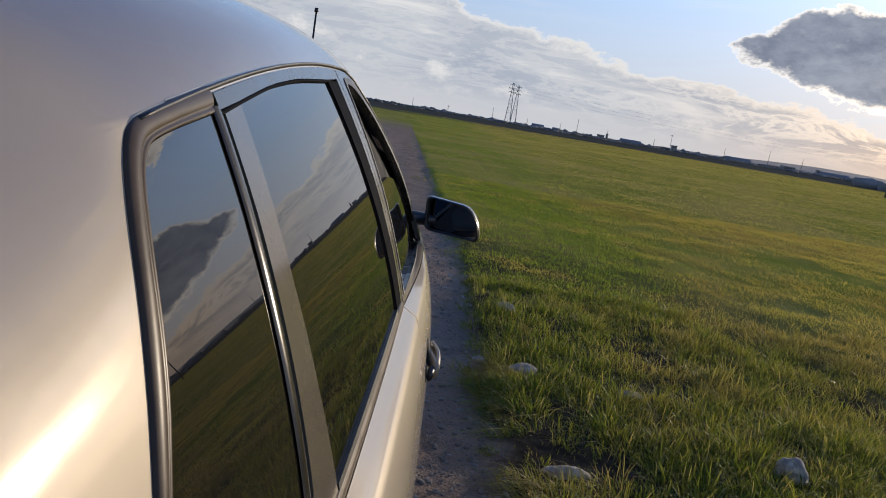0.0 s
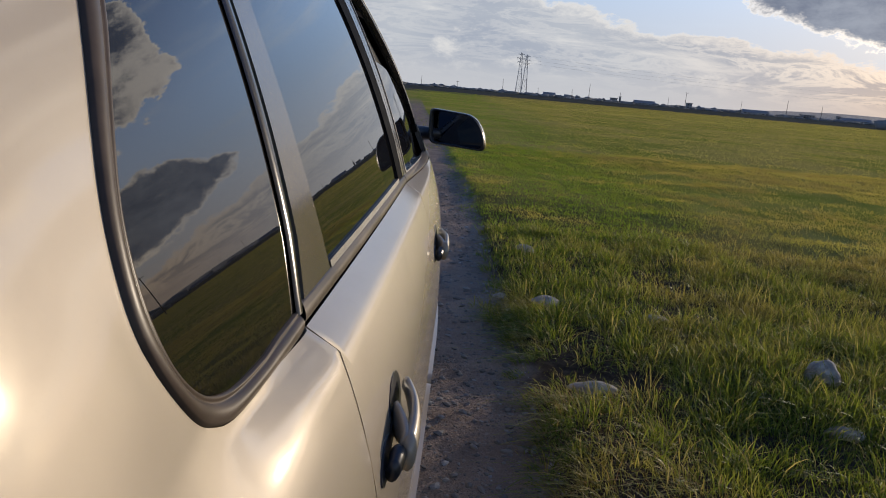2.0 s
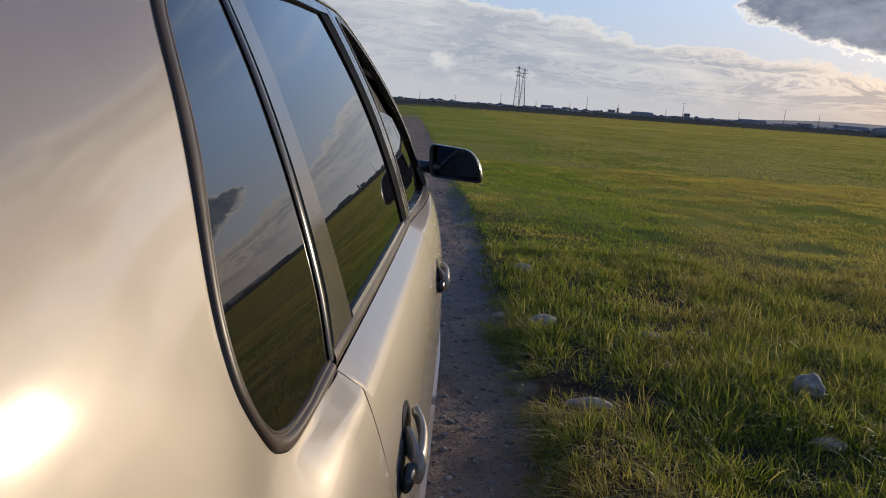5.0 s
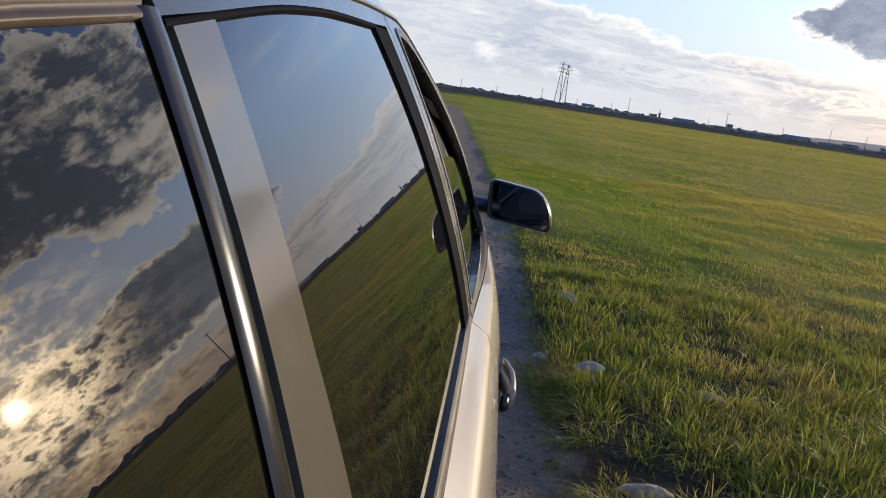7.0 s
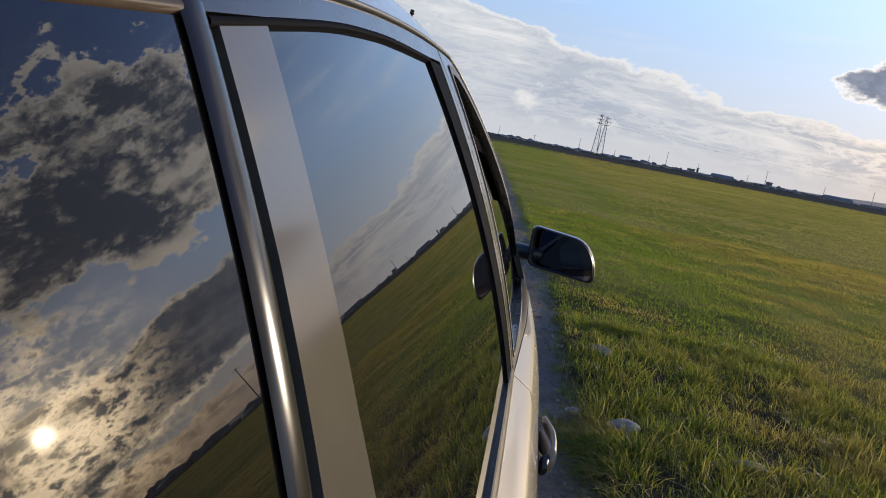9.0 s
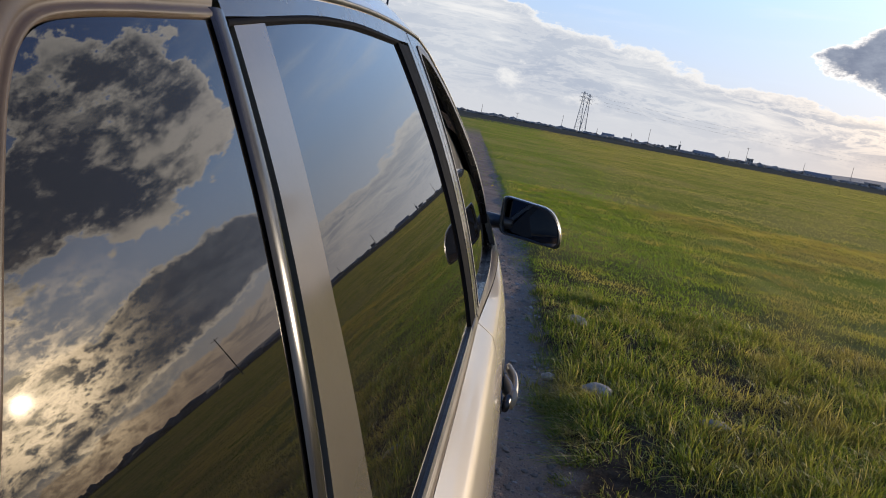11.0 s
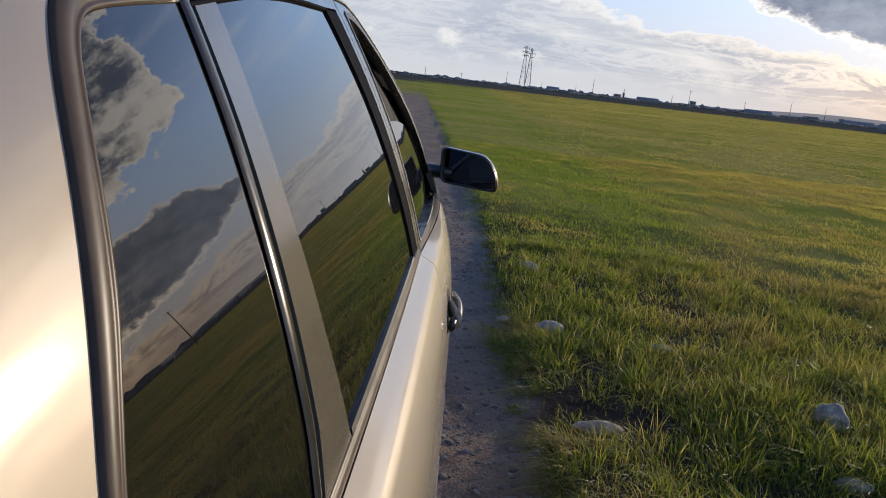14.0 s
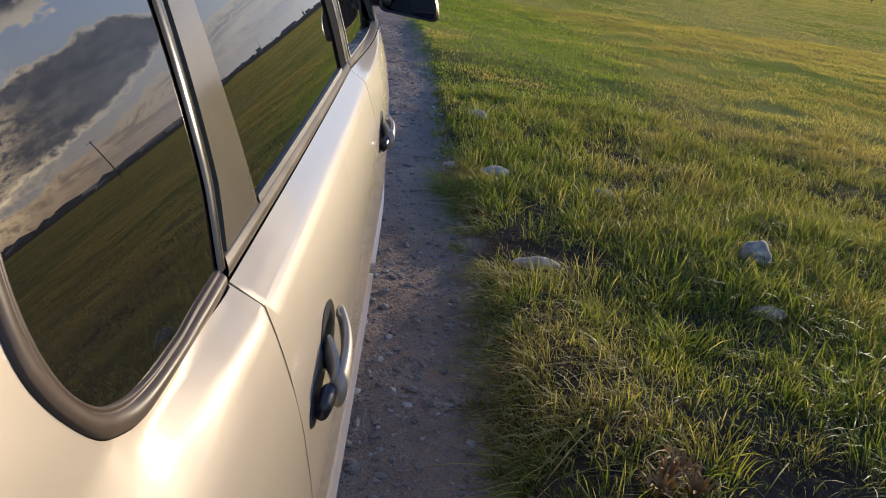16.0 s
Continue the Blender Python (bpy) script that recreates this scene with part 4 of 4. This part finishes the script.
    for v in bm.verts:
        d = noise.noise(v.co * 1.3 + Vector((seed * 3.7, 0, 0))) * 0.28 + noise.noise(v.co * 3.1 + Vector((0, seed, 0))) * 0.10
        v.co *= 1 + d
        v.co = Vector((v.co.x * sx, v.co.y * sy, v.co.z * sz))
    ob = part(name, bm, STONE)
    z = float(ground_height(np.array([x]), np.array([y]))[0])
    ob.matrix_world = pose(x, y, z + sz * (1 - sink) + 0.006, 0, 0, turn)
    return tagged(ob, label, "stone", "stones on the verge")


for k, (x, y, sx, sy, sz, turn) in enumerate([(0.64, 4.97, 0.085, 0.05, 0.045, -30), (0.66, 3.58, 0.095, 0.055, 0.040, 10), (0.75, 2.31, 0.105, 0.045, 0.030, 8), (1.90, 2.55, 0.065, 0.085, 0.070, 30), (1.32, 3.46, 0.085, 0.05, 0.028, 0), (1.74, 2.00, 0.085, 0.035, 0.026, -10), (0.385, 3.75, 0.05, 0.035, 0.02, 20)]):
    rock("stone", x, y, sx, sy, sz, turn, k, sink=0.45 if k == 3 else 0.68)


def build_gravel():
    rng = np.random.default_rng(5)
    ball = bmesh.new()
    bmesh.ops.create_icosphere(ball, subdivisions=1, radius=1)
    base = np.array([v.co[:] for v in ball.verts])
    tri = np.array([[v.index for v in f.verts] for f in ball.faces])
    ball.free()
    n = 15000
    y = 0.2 + 11 * rng.random(n) ** 1.7
    x = track_edge(y) + 0.06 - rng.random(n) ** 1.1 * 1.05
    size = 0.0016 + 0.0032 * rng.random(n) + 0.016 * rng.random(n) ** 11
    z = ground_height(x, y)
    a = rng.random(n) * 2 * np.pi
    ca, sa = np.cos(a)[:, None], np.sin(a)[:, None]
    q = base[None] * (0.72 + 0.56 * rng.random((n, len(base)))[:, :, None]) * size[:, None, None]
    q *= np.stack([1.1 + 0.6 * rng.random(n), 0.8 + 0.3 * rng.random(n), 0.45 + 0.3 * rng.random(n)], 1)[:, None, :]
    verts = np.stack([x[:, None] + q[..., 0] * ca - q[..., 1] * sa, y[:, None] + q[..., 0] * sa + q[..., 1] * ca, z[:, None] + q[..., 2] + size[:, None] * 0.12], -1).reshape(-1, 3)
    faces = (tri[None] + (np.arange(n) * len(base))[:, None, None]).reshape(-1, 3).tolist()
    m = bpy.data.materials.new("track pebbles")
    m.use_nodes = True
    nd = Nodes(m.node_tree)
    g = nd.add("ShaderNodeNewGeometry")
    col = nd.ramp(g.outputs["Random Per Island"], [(0, (0.13, 0.112, 0.095)), (0.6, (0.21, 0.188, 0.162)), (0.88, (0.31, 0.285, 0.25)), (1, (0.46, 0.43, 0.39))])
    col = nd.mix(nd.math("MULTIPLY", nd.noise(g.outputs["Position"], 300.0, 3.0), 0.5), col, (0.12, 0.105, 0.09))
    p = nd.add("ShaderNodeBsdfPrincipled", Base_Color=col, Roughness=0.9)
    nd.add("ShaderNodeOutputMaterial", Surface=p)
    ob = new("gravel", mesh_of("gravel", verts.tolist(), faces, m, False))
    tagged(ob, "loose pale gravel and pebbles scattered on the track", "gravel", kind="stuff")


build_gravel()


# ---- grass ----
def grass_material(name="grass blades", spread_=1.0, gain=1.0):
    """spread_: how much one blade differs from the next."""
    m = bpy.data.materials.new(name)
    m.use_nodes = True
    n = Nodes(m.node_tree)
    g = n.add("ShaderNodeNewGeometry")
    pos = g.outputs["Position"]
    rnd = n.math("ADD", n.math("MULTIPLY", g.outputs["Random Per Island"], spread_), 0.45 * (1 - spread_))
    fresh = n.ramp(rnd, [(0, (0.045, 0.085, 0.014)), (0.45, (0.118, 0.188, 0.025)), (0.8, (0.235, 0.280, 0.046)), (1, (0.42, 0.36, 0.12))])
    dry = n.ramp(rnd, [(0, (0.22, 0.160, 0.045)), (0.5, (0.38, 0.290, 0.085)), (1, (0.50, 0.40, 0.17))])
    broad = n.grey(n.noise(pos, 0.8, 5.0, 0.65), 0.50, 0.62)
    tuft = n.grey(n.noise(pos, 5.0, 2.0, 0.5), 0.56, 0.70)
    s = n.add("ShaderNodeSeparateXYZ", Vector=pos)
    verge = n.math("SUBTRACT", 1.0, n.grey(n.math("ADD", s.outputs[0], n.math("MULTIPLY", s.outputs[1], 0.035)), 0.55, 1.25))
    d = n.math("ADD", n.math("MULTIPLY", broad, 0.75), n.math("MULTIPLY", tuft, n.math("ADD", 0.30, n.math("MULTIPLY", verge, 0.55))))
    d = n.math("ADD", d, n.math("MULTIPLY", n.math("GREATER_THAN", rnd, 0.86), 0.7))
    open_field = n.grey(n.math("ADD", s.outputs[0], n.math("MULTIPLY", n.noise(pos, 0.35, 3.0), 3.0)), 3.2, 6.5)
    d = n.math("ADD", d, n.math("MULTIPLY", open_field, 0.78))
    col = n.mix(n.math("MINIMUM", d, 1.0), fresh, dry)
    brown = n.math("MULTIPLY", n.grey(n.noise(pos, 0.55, 6.0, 0.72), 0.46, 0.60), n.grey(s.outputs[0], 1.8, 3.6))
    brown = n.math("MULTIPLY", brown, n.math("SUBTRACT", 1.0, n.grey(s.outputs[1], 13.0, 30.0)))
    col = n.mix(1.0, col, (gain * 1.06, gain, gain * 0.85), "MULTIPLY")
    col = n.mix(n.math("MULTIPLY", brown, 0.75), col, n.mix(rnd, (0.19, 0.115, 0.045), (0.40, 0.27, 0.11)))
    p = n.add("ShaderNodeBsdfPrincipled", Base_Color=col, Roughness=0.5)
    n.put(p, "Specular IOR Level", 0.32 if spread_ > 0.9 else 0.04)
    t = n.add("ShaderNodeBsdfTranslucent", Color=n.mix(0.3, col, (0.36, 0.36, 0.03)))
    n.add("ShaderNodeOutputMaterial", Surface=n.add("ShaderNodeMixShader", i0=0.56, i1=p, i2=t))
    return m


GRASS = grass_material()
SWARD = grass_material("even meadow grass", 0.20, 1.45)


def straw_material():
    m = bpy.data.materials.new("dry grass")
    m.use_nodes = True
    n = Nodes(m.node_tree)
    g = n.add("ShaderNodeNewGeometry")
    col = n.ramp(g.outputs["Random Per Island"], [(0, (0.17, 0.19, 0.028)), (0.4, (0.34, 0.32, 0.055)), (0.75, (0.50, 0.42, 0.13)), (1, (0.30, 0.15, 0.05))])
    col = n.mix(n.math("MULTIPLY", n.noise(g.outputs["Position"], 60.0, 3.0), 0.35), col, (0.20, 0.13, 0.05))
    p = n.add("ShaderNodeBsdfPrincipled", Base_Color=col, Roughness=0.6)
    t = n.add("ShaderNodeBsdfTranslucent", Color=col)
    n.add("ShaderNodeOutputMaterial", Surface=n.add("ShaderNodeMixShader", i0=0.45, i1=p, i2=t))
    return m


STRAW = straw_material()


def blade_mesh(name, x, y, h, lean, w, rng, label, mat):
    """One sheet of grass: a bent, tapering blade for each root."""
    n = len(x)
    z = ground_height(x, y)
    bend = h[:, None] * lean
    b = rng.random(n) * np.pi
    sx, sy = np.cos(b) * w, np.sin(b) * w
    reach = np.linalg.norm(lean, axis=1)
    droop = np.clip(0.10 + 0.42 * reach, 0.0, 0.85)
    v = np.zeros((n, 9, 3))
    for k, (t, wide) in enumerate(((0.0, 0.7), (0.35, 1.0), (0.65, 0.85), (0.87, 0.5))):
        px, py = x + bend[:, 0] * t ** 1.5, y + bend[:, 1] * t ** 1.5
        pz = z - 0.008 + h * (t - droop * t ** 2.2) + 0.008 * t
        v[:, 2 * k] = np.stack([px - sx * wide, py - sy * wide, pz], 1)
        v[:, 2 * k + 1] = np.stack([px + sx * wide, py + sy * wide, pz], 1)
    v[:, 8] = np.stack([x + bend[:, 0], y + bend[:, 1], z + h * (1 - droop)], 1)
    me = bpy.data.meshes.new(name)
    me.vertices.add(n * 9)
    me.vertices.foreach_set("co", v.ravel())
    k = (np.arange(n) * 9)[:, None]
    loops = np.concatenate([k + [0, 1, 3, 2], k + [2, 3, 5, 4], k + [4, 5, 7, 6], k + [6, 7, 8]], 1).ravel()
    me.loops.add(len(loops))
    me.loops.foreach_set("vertex_index", loops.astype(np.int32))
    me.polygons.add(n * 4)
    start = np.stack([np.arange(n) * 15 + o for o in (0, 4, 8, 12)], 1).ravel()
    me.polygons.foreach_set("loop_start", start.astype(np.int32))
    me.update(calc_edges=True)
    me.materials.append(mat)
    tagged(new(name, me), label, "grass", kind="stuff")


def grass_patch(name, tufts, blades, x0, x1, y0, y1, hmin, hmax, width, radius, seed, power=1.0, label="", mat=None, even=0.0, pull=(-0.15, -0.10), sway=1.0):
    rng = np.random.default_rng(seed)
    tx = x0 + (x1 - x0) * rng.random(tufts)
    ty = y0 + (y1 - y0) * rng.random(tufts) ** power
    rough = lattice_noise(tx * 0.8 + ty * 0.6, ty * 0.8 - tx * 0.6, 0.33, 11) * 0.5 + lattice_noise(tx * 0.6 - ty * 0.8, ty * 0.6 + tx * 0.8, 1.3, 12) * 0.5
    off = tx - track_edge(ty)
    keep = (off + (lattice_noise(tx, ty, 0.3, 15) - 0.5) * 0.22 > -0.02) & (rng.random(tufts) < 0.15 + 0.6 * even + 1.5 * rough ** 1.5)
    bare = lattice_noise(tx * 0.9 - ty * 0.4, ty * 0.9 + tx * 0.4, 0.42, 17) * 0.65 + lattice_noise(tx, ty, 0.16, 18) * 0.35
    keep &= rng.random(tufts) < np.clip((bare - 0.26) * 6.0, 0.40, 1.0) + even
    worn = smoothstep(2.2, 3.6, tx) * smoothstep(3.5, 5.5, ty) * smoothstep(17.0, 11.0, ty) * smoothstep(0.48, 0.60, lattice_noise(tx * 0.8 + ty * 0.3, ty, 0.9, 19) * 0.6 + lattice_noise(tx, ty, 0.3, 20) * 0.4)
    keep &= rng.random(tufts) > 0.95 * worn
    tx, ty, rough, off = tx[keep], ty[keep], rough[keep], off[keep]
    n = len(tx)
    size = (0.30 + 0.45 * even + 0.65 * rough * (1 - even) + 0.65 * rng.random(n) ** 2.5) * np.clip(0.6 + off / 0.6, 0.6, 1)
    lushness = np.clip(blades * (0.4 + 1.1 * rng.random(n)), 4, None).astype(int)
    who = np.repeat(np.arange(n), lushness)
    m = len(who)
    a = rng.random(m) * 2 * np.pi
    r = radius * np.sqrt(rng.random(m)) * (0.6 + size[who])
    x, y = tx[who] + np.cos(a) * r, ty[who] + np.sin(a) * r
    h = (hmin + (hmax - hmin) * rng.random(m) ** 1.3) * size[who]
    out = np.stack([np.cos(a), np.sin(a)], 1) * (r / radius)[:, None]
    swing = rng.random(m) * 2 * np.pi
    lean = out * 0.35 + 0.45 * rng.random(m)[:, None] * np.stack([np.cos(swing), np.sin(swing)], 1) + np.array(pull)
    lean *= sway * (0.6 + 1.7 * rng.random(m) ** 1.8)[:, None]
    blade_mesh(name, x, y, h, lean, width * (0.55 + 0.9 * rng.random(m)), rng, label, mat or GRASS)


grass_patch("grass", 5000, 38, 0.2, 4.4, -0.2, 6.2, 0.05, 0.17, 0.0019, 0.060, 21, sway=1.35, label="fresh green grass in uneven arching tufts beside the track")
grass_patch("grass", 16000, 9, 0.25, 4.4, -0.2, 6.2, 0.025, 0.075, 0.0015, 0.09, 31, sway=1.3, label="short new grass between the tufts")
grass_patch("grass", 420, 34, 0.30, 0.62, 0.3, 3.6, 0.07, 0.17, 0.0017, 0.05, 33, pull=(-0.75, -0.15), sway=1.3, label="long green blades hanging over the edge of the track")
grass_patch("dry_grass", 200, 34, 0.42, 1.05, 0.6, 2.3, 0.07, 0.18, 0.0016, 0.06, 41, pull=(-0.5, -0.25), sway=1.4, label="yellowed grass drooping over the edge of the track", mat=STRAW)
grass_patch("dry_grass", 700, 9, 0.3, 4.0, 0.4, 6.0, 0.05, 0.15, 0.0013, 0.08, 42, sway=1.6, label="thin dry straw blades among the green grass", mat=STRAW)
grass_patch("grass", 17000, 17, -0.2, 12.0, 5.8, 17.0, 0.022, 0.062, 0.0026, 0.14, 22, even=0.6, sway=1.4, mat=SWARD, label="green and straw-coloured meadow grass")
grass_patch("grass", 5600, 20, 4.2, 11.0, 0.5, 6.0, 0.03, 0.085, 0.0025, 0.11, 24, even=0.6, sway=1.4, mat=SWARD, label="green and straw-coloured meadow grass")
grass_patch("grass", 3500, 20, 0.3, 9.0, -5.0, 0.0, 0.04, 0.12, 0.004, 0.12, 27, even=0.6, label="meadow grass beside the track behind the car")
grass_patch("grass", 26000, 9, -3.5, 52.0, 15.0, 78.0, 0.018, 0.045, 0.011, 0.60, 23, 1.3, even=0.8, sway=1.6, mat=SWARD, label="meadow grass further out on the field")
grass_patch("grass", 14000, 7, -16.0, 120.0, 74.0, 178.0, 0.03, 0.07, 0.036, 1.8, 25, 1.2, even=0.9, sway=1.6, mat=SWARD, label="far meadow grass before the dark fields")


def weed(x, y, seed):
    """A low plant with broad curled brown leaves."""
    rng = np.random.default_rng(seed)
    z = float(ground_height(np.array([x]), np.array([y]))[0])
    th = tagged(new("weed"), "low weed with narrow curled rust-brown dead leaves", "weed", "dead weeds on the verge")
    th.location = (x, y, z)
    for k in range(26):
        a, ln, wd = rng.random() * 6.28, 0.03 + 0.05 * rng.random(), 0.003 + 0.004 * rng.random()
        bm = bmesh.new()
        rows = []
        for t in np.linspace(0, 1, 6):
            r, h, w = ln * t, 0.015 + 0.07 * math.sin(1.6 * t) * (0.6 + 0.5 * rng.random()), wd * math.sin(math.pi * (0.12 + 0.86 * t))
            c, d_ = Vector((math.cos(a), math.sin(a), 0)), Vector((-math.sin(a), math.cos(a), 0))
            rows.append([bm.verts.new(c * r + d_ * w * u + Vector((0, 0, h + abs(u) * w * 0.5))) for u in (-1, -0.4, 0.4, 1)])
        for p_, q_ in zip(rows, rows[1:]):
            for i in range(3):
                bm.faces.new((p_[i], p_[i + 1], q_[i + 1], q_[i]))
        part("leaf", bm, RUST_LEAF, th)


RUST_LEAF = surface("rust-brown dead leaf", (0.34, 0.17, 0.045), 0.7, 0, 0.4, 40, 200, 0.3, 150)
for k, (x, y) in enumerate([(0.90, 0.80), (0.95, 0.84), (0.86, 0.74), (0.97, 0.76)]):
    weed(x, y, 60 + k)


# ---- distance: pylons, poles, buildings, scrub ----
def pylon(x, y, h, spread_, seed):
    th = tagged(new("pylon"), "tall steel lattice power pylon standing behind the field", "pylon", "pylons on the horizon")
    th.location = (x, y, 0)
    bm = bmesh.new()
    def corner(t, k):
        r = spread_ * (1 - t * 0.82)
        return (r * (1 if k in (0, 1) else -1), r * (1 if k in (0, 3) else -1), h * t)
    levels = [0, 0.14, 0.27, 0.39, 0.5, 0.6, 0.69, 0.77, 0.84, 0.9, 0.95, 1.0]
    for k in range(4):
        for a, b in zip(levels, levels[1:]):
            beam(bm, corner(a, k), corner(b, k), 0.14)
            beam(bm, corner(a, k), corner(b, (k + 1) % 4), 0.07)
            beam(bm, corner(b, k), corner(b, (k + 1) % 4), 0.09)
    part("lattice_mast", bm, STEEL, th, smooth=False)
    for t, w in ((0.78, 2.4), (0.87, 2.9), (0.96, 2.2)):
        bm = bmesh.new()
        for s in (1, -1):
            beam(bm, (0, 0, h * t), (s * w, 0, h * t + 0.2), 0.22, 0.12)
            beam(bm, (0, 0, h * t - 0.8), (s * w, 0, h * t + 0.2), 0.13, 0.10)
            beam(bm, (s * w, 0, h * t + 0.2), (s * w, 0, h * t - 1.0), 0.12)
        part("cross_arm", bm, STEEL, th, smooth=False)


pylon(37.0, 550, 29.6, 2.1, 1)
pylon(42.0, 562, 29.0, 2.1, 2)


def wire(a, b, sag, r):
    bm = bmesh.new()
    n = 24
    pts = [Vector(a).lerp(Vector(b), t) - Vector((0, 0, 4 * sag * t * (1 - t))) for t in np.linspace(0, 1, n + 1)]
    tube(bm, [[bm.verts.new(p + Vector((0, r * math.cos(a), r * math.sin(a)))) for a in (0, 2.09, 4.19)] for p in pts], 3)
    return tagged(part("power_line", bm, STEEL), "thin overhead power line running from the pylon", "cable", "overhead lines")


for dz, dx in ((28.0, 2), (25.5, -2), (23.0, 2.5)):
    wire((37 + dx, 550, dz), (470 + dx * 3, 500, dz - 5), 6.0, 0.028)


def pole(px, h, r=0.22, arm=False, y=550.0):
    x = 37.5 + (px - 928) * 0.4155
    bm = bmesh.new()
    beam(bm, (0, 0, -0.2), (0, 0, h), r, r * 0.6, 8)
    if arm:
        beam(bm, (-1.2, 0, h - 0.6), (1.2, 0, h - 0.6), 0.14)
    ob = part("utility_pole", bm, WOOD)
    ob.location = (x * y / 550, y, 0)
    tagged(ob, "dark utility pole on the horizon", "pole", "poles on the horizon")


for px, h, arm in ((755, 9, False), (819, 7, True), (899, 12, False), (1022, 8, False), (1052, 14, False), (1107, 9, False), (1192, 8, False), (1222, 14, True), (1320, 10, False), (1400, 14, False), (1461, 12, False), (962, 7, False)):
    pole(px, h * 0.85, 0.19, arm)


def near_pole(x, y, h):
    bm = bmesh.new()
    beam(bm, (0, 0, -0.2), (0, 0, h), 0.11, 0.07, 10)
    ob = part("utility_pole", bm, WOOD)
    ob.location = (x, y, 0)
    arm_ = bmesh.new()
    beam(arm_, (-0.7, 0.2, h - 0.25), (0.7, -0.2, h - 0.25), 0.05)
    part("crossarm", arm_, WOOD, ob)
    tagged(ob, "wooden utility pole with a cross-arm out in the field", "pole", "poles on the horizon")


near_pole(55.8, 93.6, 8.0)


def building(px, w, d, h, mat, rows, cols, pitched=False, y=600.0, label="pale low building far off on the horizon"):
    x = (37.5 + (px - 928) * 0.4155) * y / 550
    h = h * 0.72
    th = tagged(new("building"), label, "building", "buildings on the horizon")
    th.location = (x, y, 0)
    bm = bmesh.new()
    block(bm, (-w / 2, -d / 2, -0.2), (w / 2, d / 2, h))
    part("wall", bm, mat, th, smooth=False)
    bm = bmesh.new()
    if pitched:
        v = [bm.verts.new(p) for p in ((-w / 2 - 0.4, -d / 2 - 0.4, h), (w / 2 + 0.4, -d / 2 - 0.4, h), (w / 2 + 0.4, d / 2 + 0.4, h), (-w / 2 - 0.4, d / 2 + 0.4, h), (-w / 2 - 0.4, 0, h + d * 0.3), (w / 2 + 0.4, 0, h + d * 0.3))]
        for f in ((0, 1, 5, 4), (2, 3, 4, 5), (0, 4, 3), (1, 2, 5), (3, 2, 1, 0)):
            bm.faces.new([v[i] for i in f])
    else:
        block(bm, (-w / 2 - 0.3, -d / 2 - 0.3, h), (w / 2 + 0.3, d / 2 + 0.3, h + 0.4))
    part("roof", bm, ROOFING, th, smooth=False)
    for r in range(rows):
        for c in range(cols):
            cx, cz = -w / 2 + w * (c + 0.5) / cols, h * (r + 0.5) / rows
            bm = bmesh.new()
            block(bm, (cx - w / cols * 0.25, -d / 2 - 0.06, cz - h / rows * 0.25), (cx + w / cols * 0.25, -d / 2 + 0.1, cz + h / rows * 0.25))
            part("window", bm, DARK_OPENING, th, smooth=False)


building(982, 9, 6, 2.4, CONCRETE, 1, 4, True)
building(1096, 5, 5, 4.4, CONCRETE, 2, 3)
building(1107, 1.4, 1.4, 6.5, CONCRETE, 1, 1)
building(1229, 4, 4, 6.0, CONCRETE, 2, 2)
building(1150, 16, 7, 1.9, CONCRETE, 1, 6, True)
building(1345, 20, 7, 2.2, CONCRETE, 1, 7, True)
building(1437, 9, 7, 4.2, CONCRETE, 2, 4)
building(1418, 20, 7, 2.3, CONCRETE, 1, 6)
building(1491, 2.4, 2.4, 5.5, CONCRETE, 1, 1)
building(1520, 24, 7, 2.4, CONCRETE, 1, 8, True)
building(1585, 22, 7, 2.8, CONCRETE, 1, 8, True)


def scrub_band(y, x0, x1, h0, h1, seed, label):
    rng = np.random.default_rng(seed)
    bm = bmesh.new()
    x = x0
    while x < x1:
        w = 1.5 + 5 * rng.random()
        h = (h0 + (h1 - h0) * rng.random() ** 2) * (0.6 + 0.7 * float(lattice_noise(np.array([x]), np.array([0.0]), 40, seed)[0]))
        yy = y + rng.normal() * 8
        r = bmesh.ops.create_icosphere(bm, subdivisions=1, radius=1, matrix=Matrix.LocRotScale((x, yy, h * 0.35), None, (w, w, h * 0.65)))
        for v in r["verts"]:
            v.co += Vector((rng.normal() * 0.25, rng.normal() * 0.3, rng.normal() * 0.12 * h))
        x += w * (0.5 + 0.6 * rng.random())
    ob = part("scrub", bm, SCRUB)
    tagged(ob, label, "bushes", kind="stuff")


scrub_band(520, -330, 420, 0.8, 2.0, 3, "dark low scrub and bushes along the horizon")
scrub_band(900, -500, 900, 1.6, 3.6, 4, "distant dark line of trees on the horizon")


scrub_band(185, 104, 290, 1.2, 3.6, 7, "dark bushes and low trees at the field's edge")


def build_hills():
    rows = []
    for y, k in ((3000, 0), (3200, 1), (3500, 0)):
        rows.append([(x, y, k * (26 * math.exp(-((x - 1650) / 420) ** 2) + 16 * math.exp(-((x - 2300) / 300) ** 2) + 4 * noise.noise((x * 0.004, 0, 0)) + 3)) for x in np.linspace(900, 2900, 60)])
    ob = sheet("hills", rows, SCRUB, None)
    tagged(ob, "low hills beyond the plain, haze put into their grey", "hills", kind="structure")


build_hills()
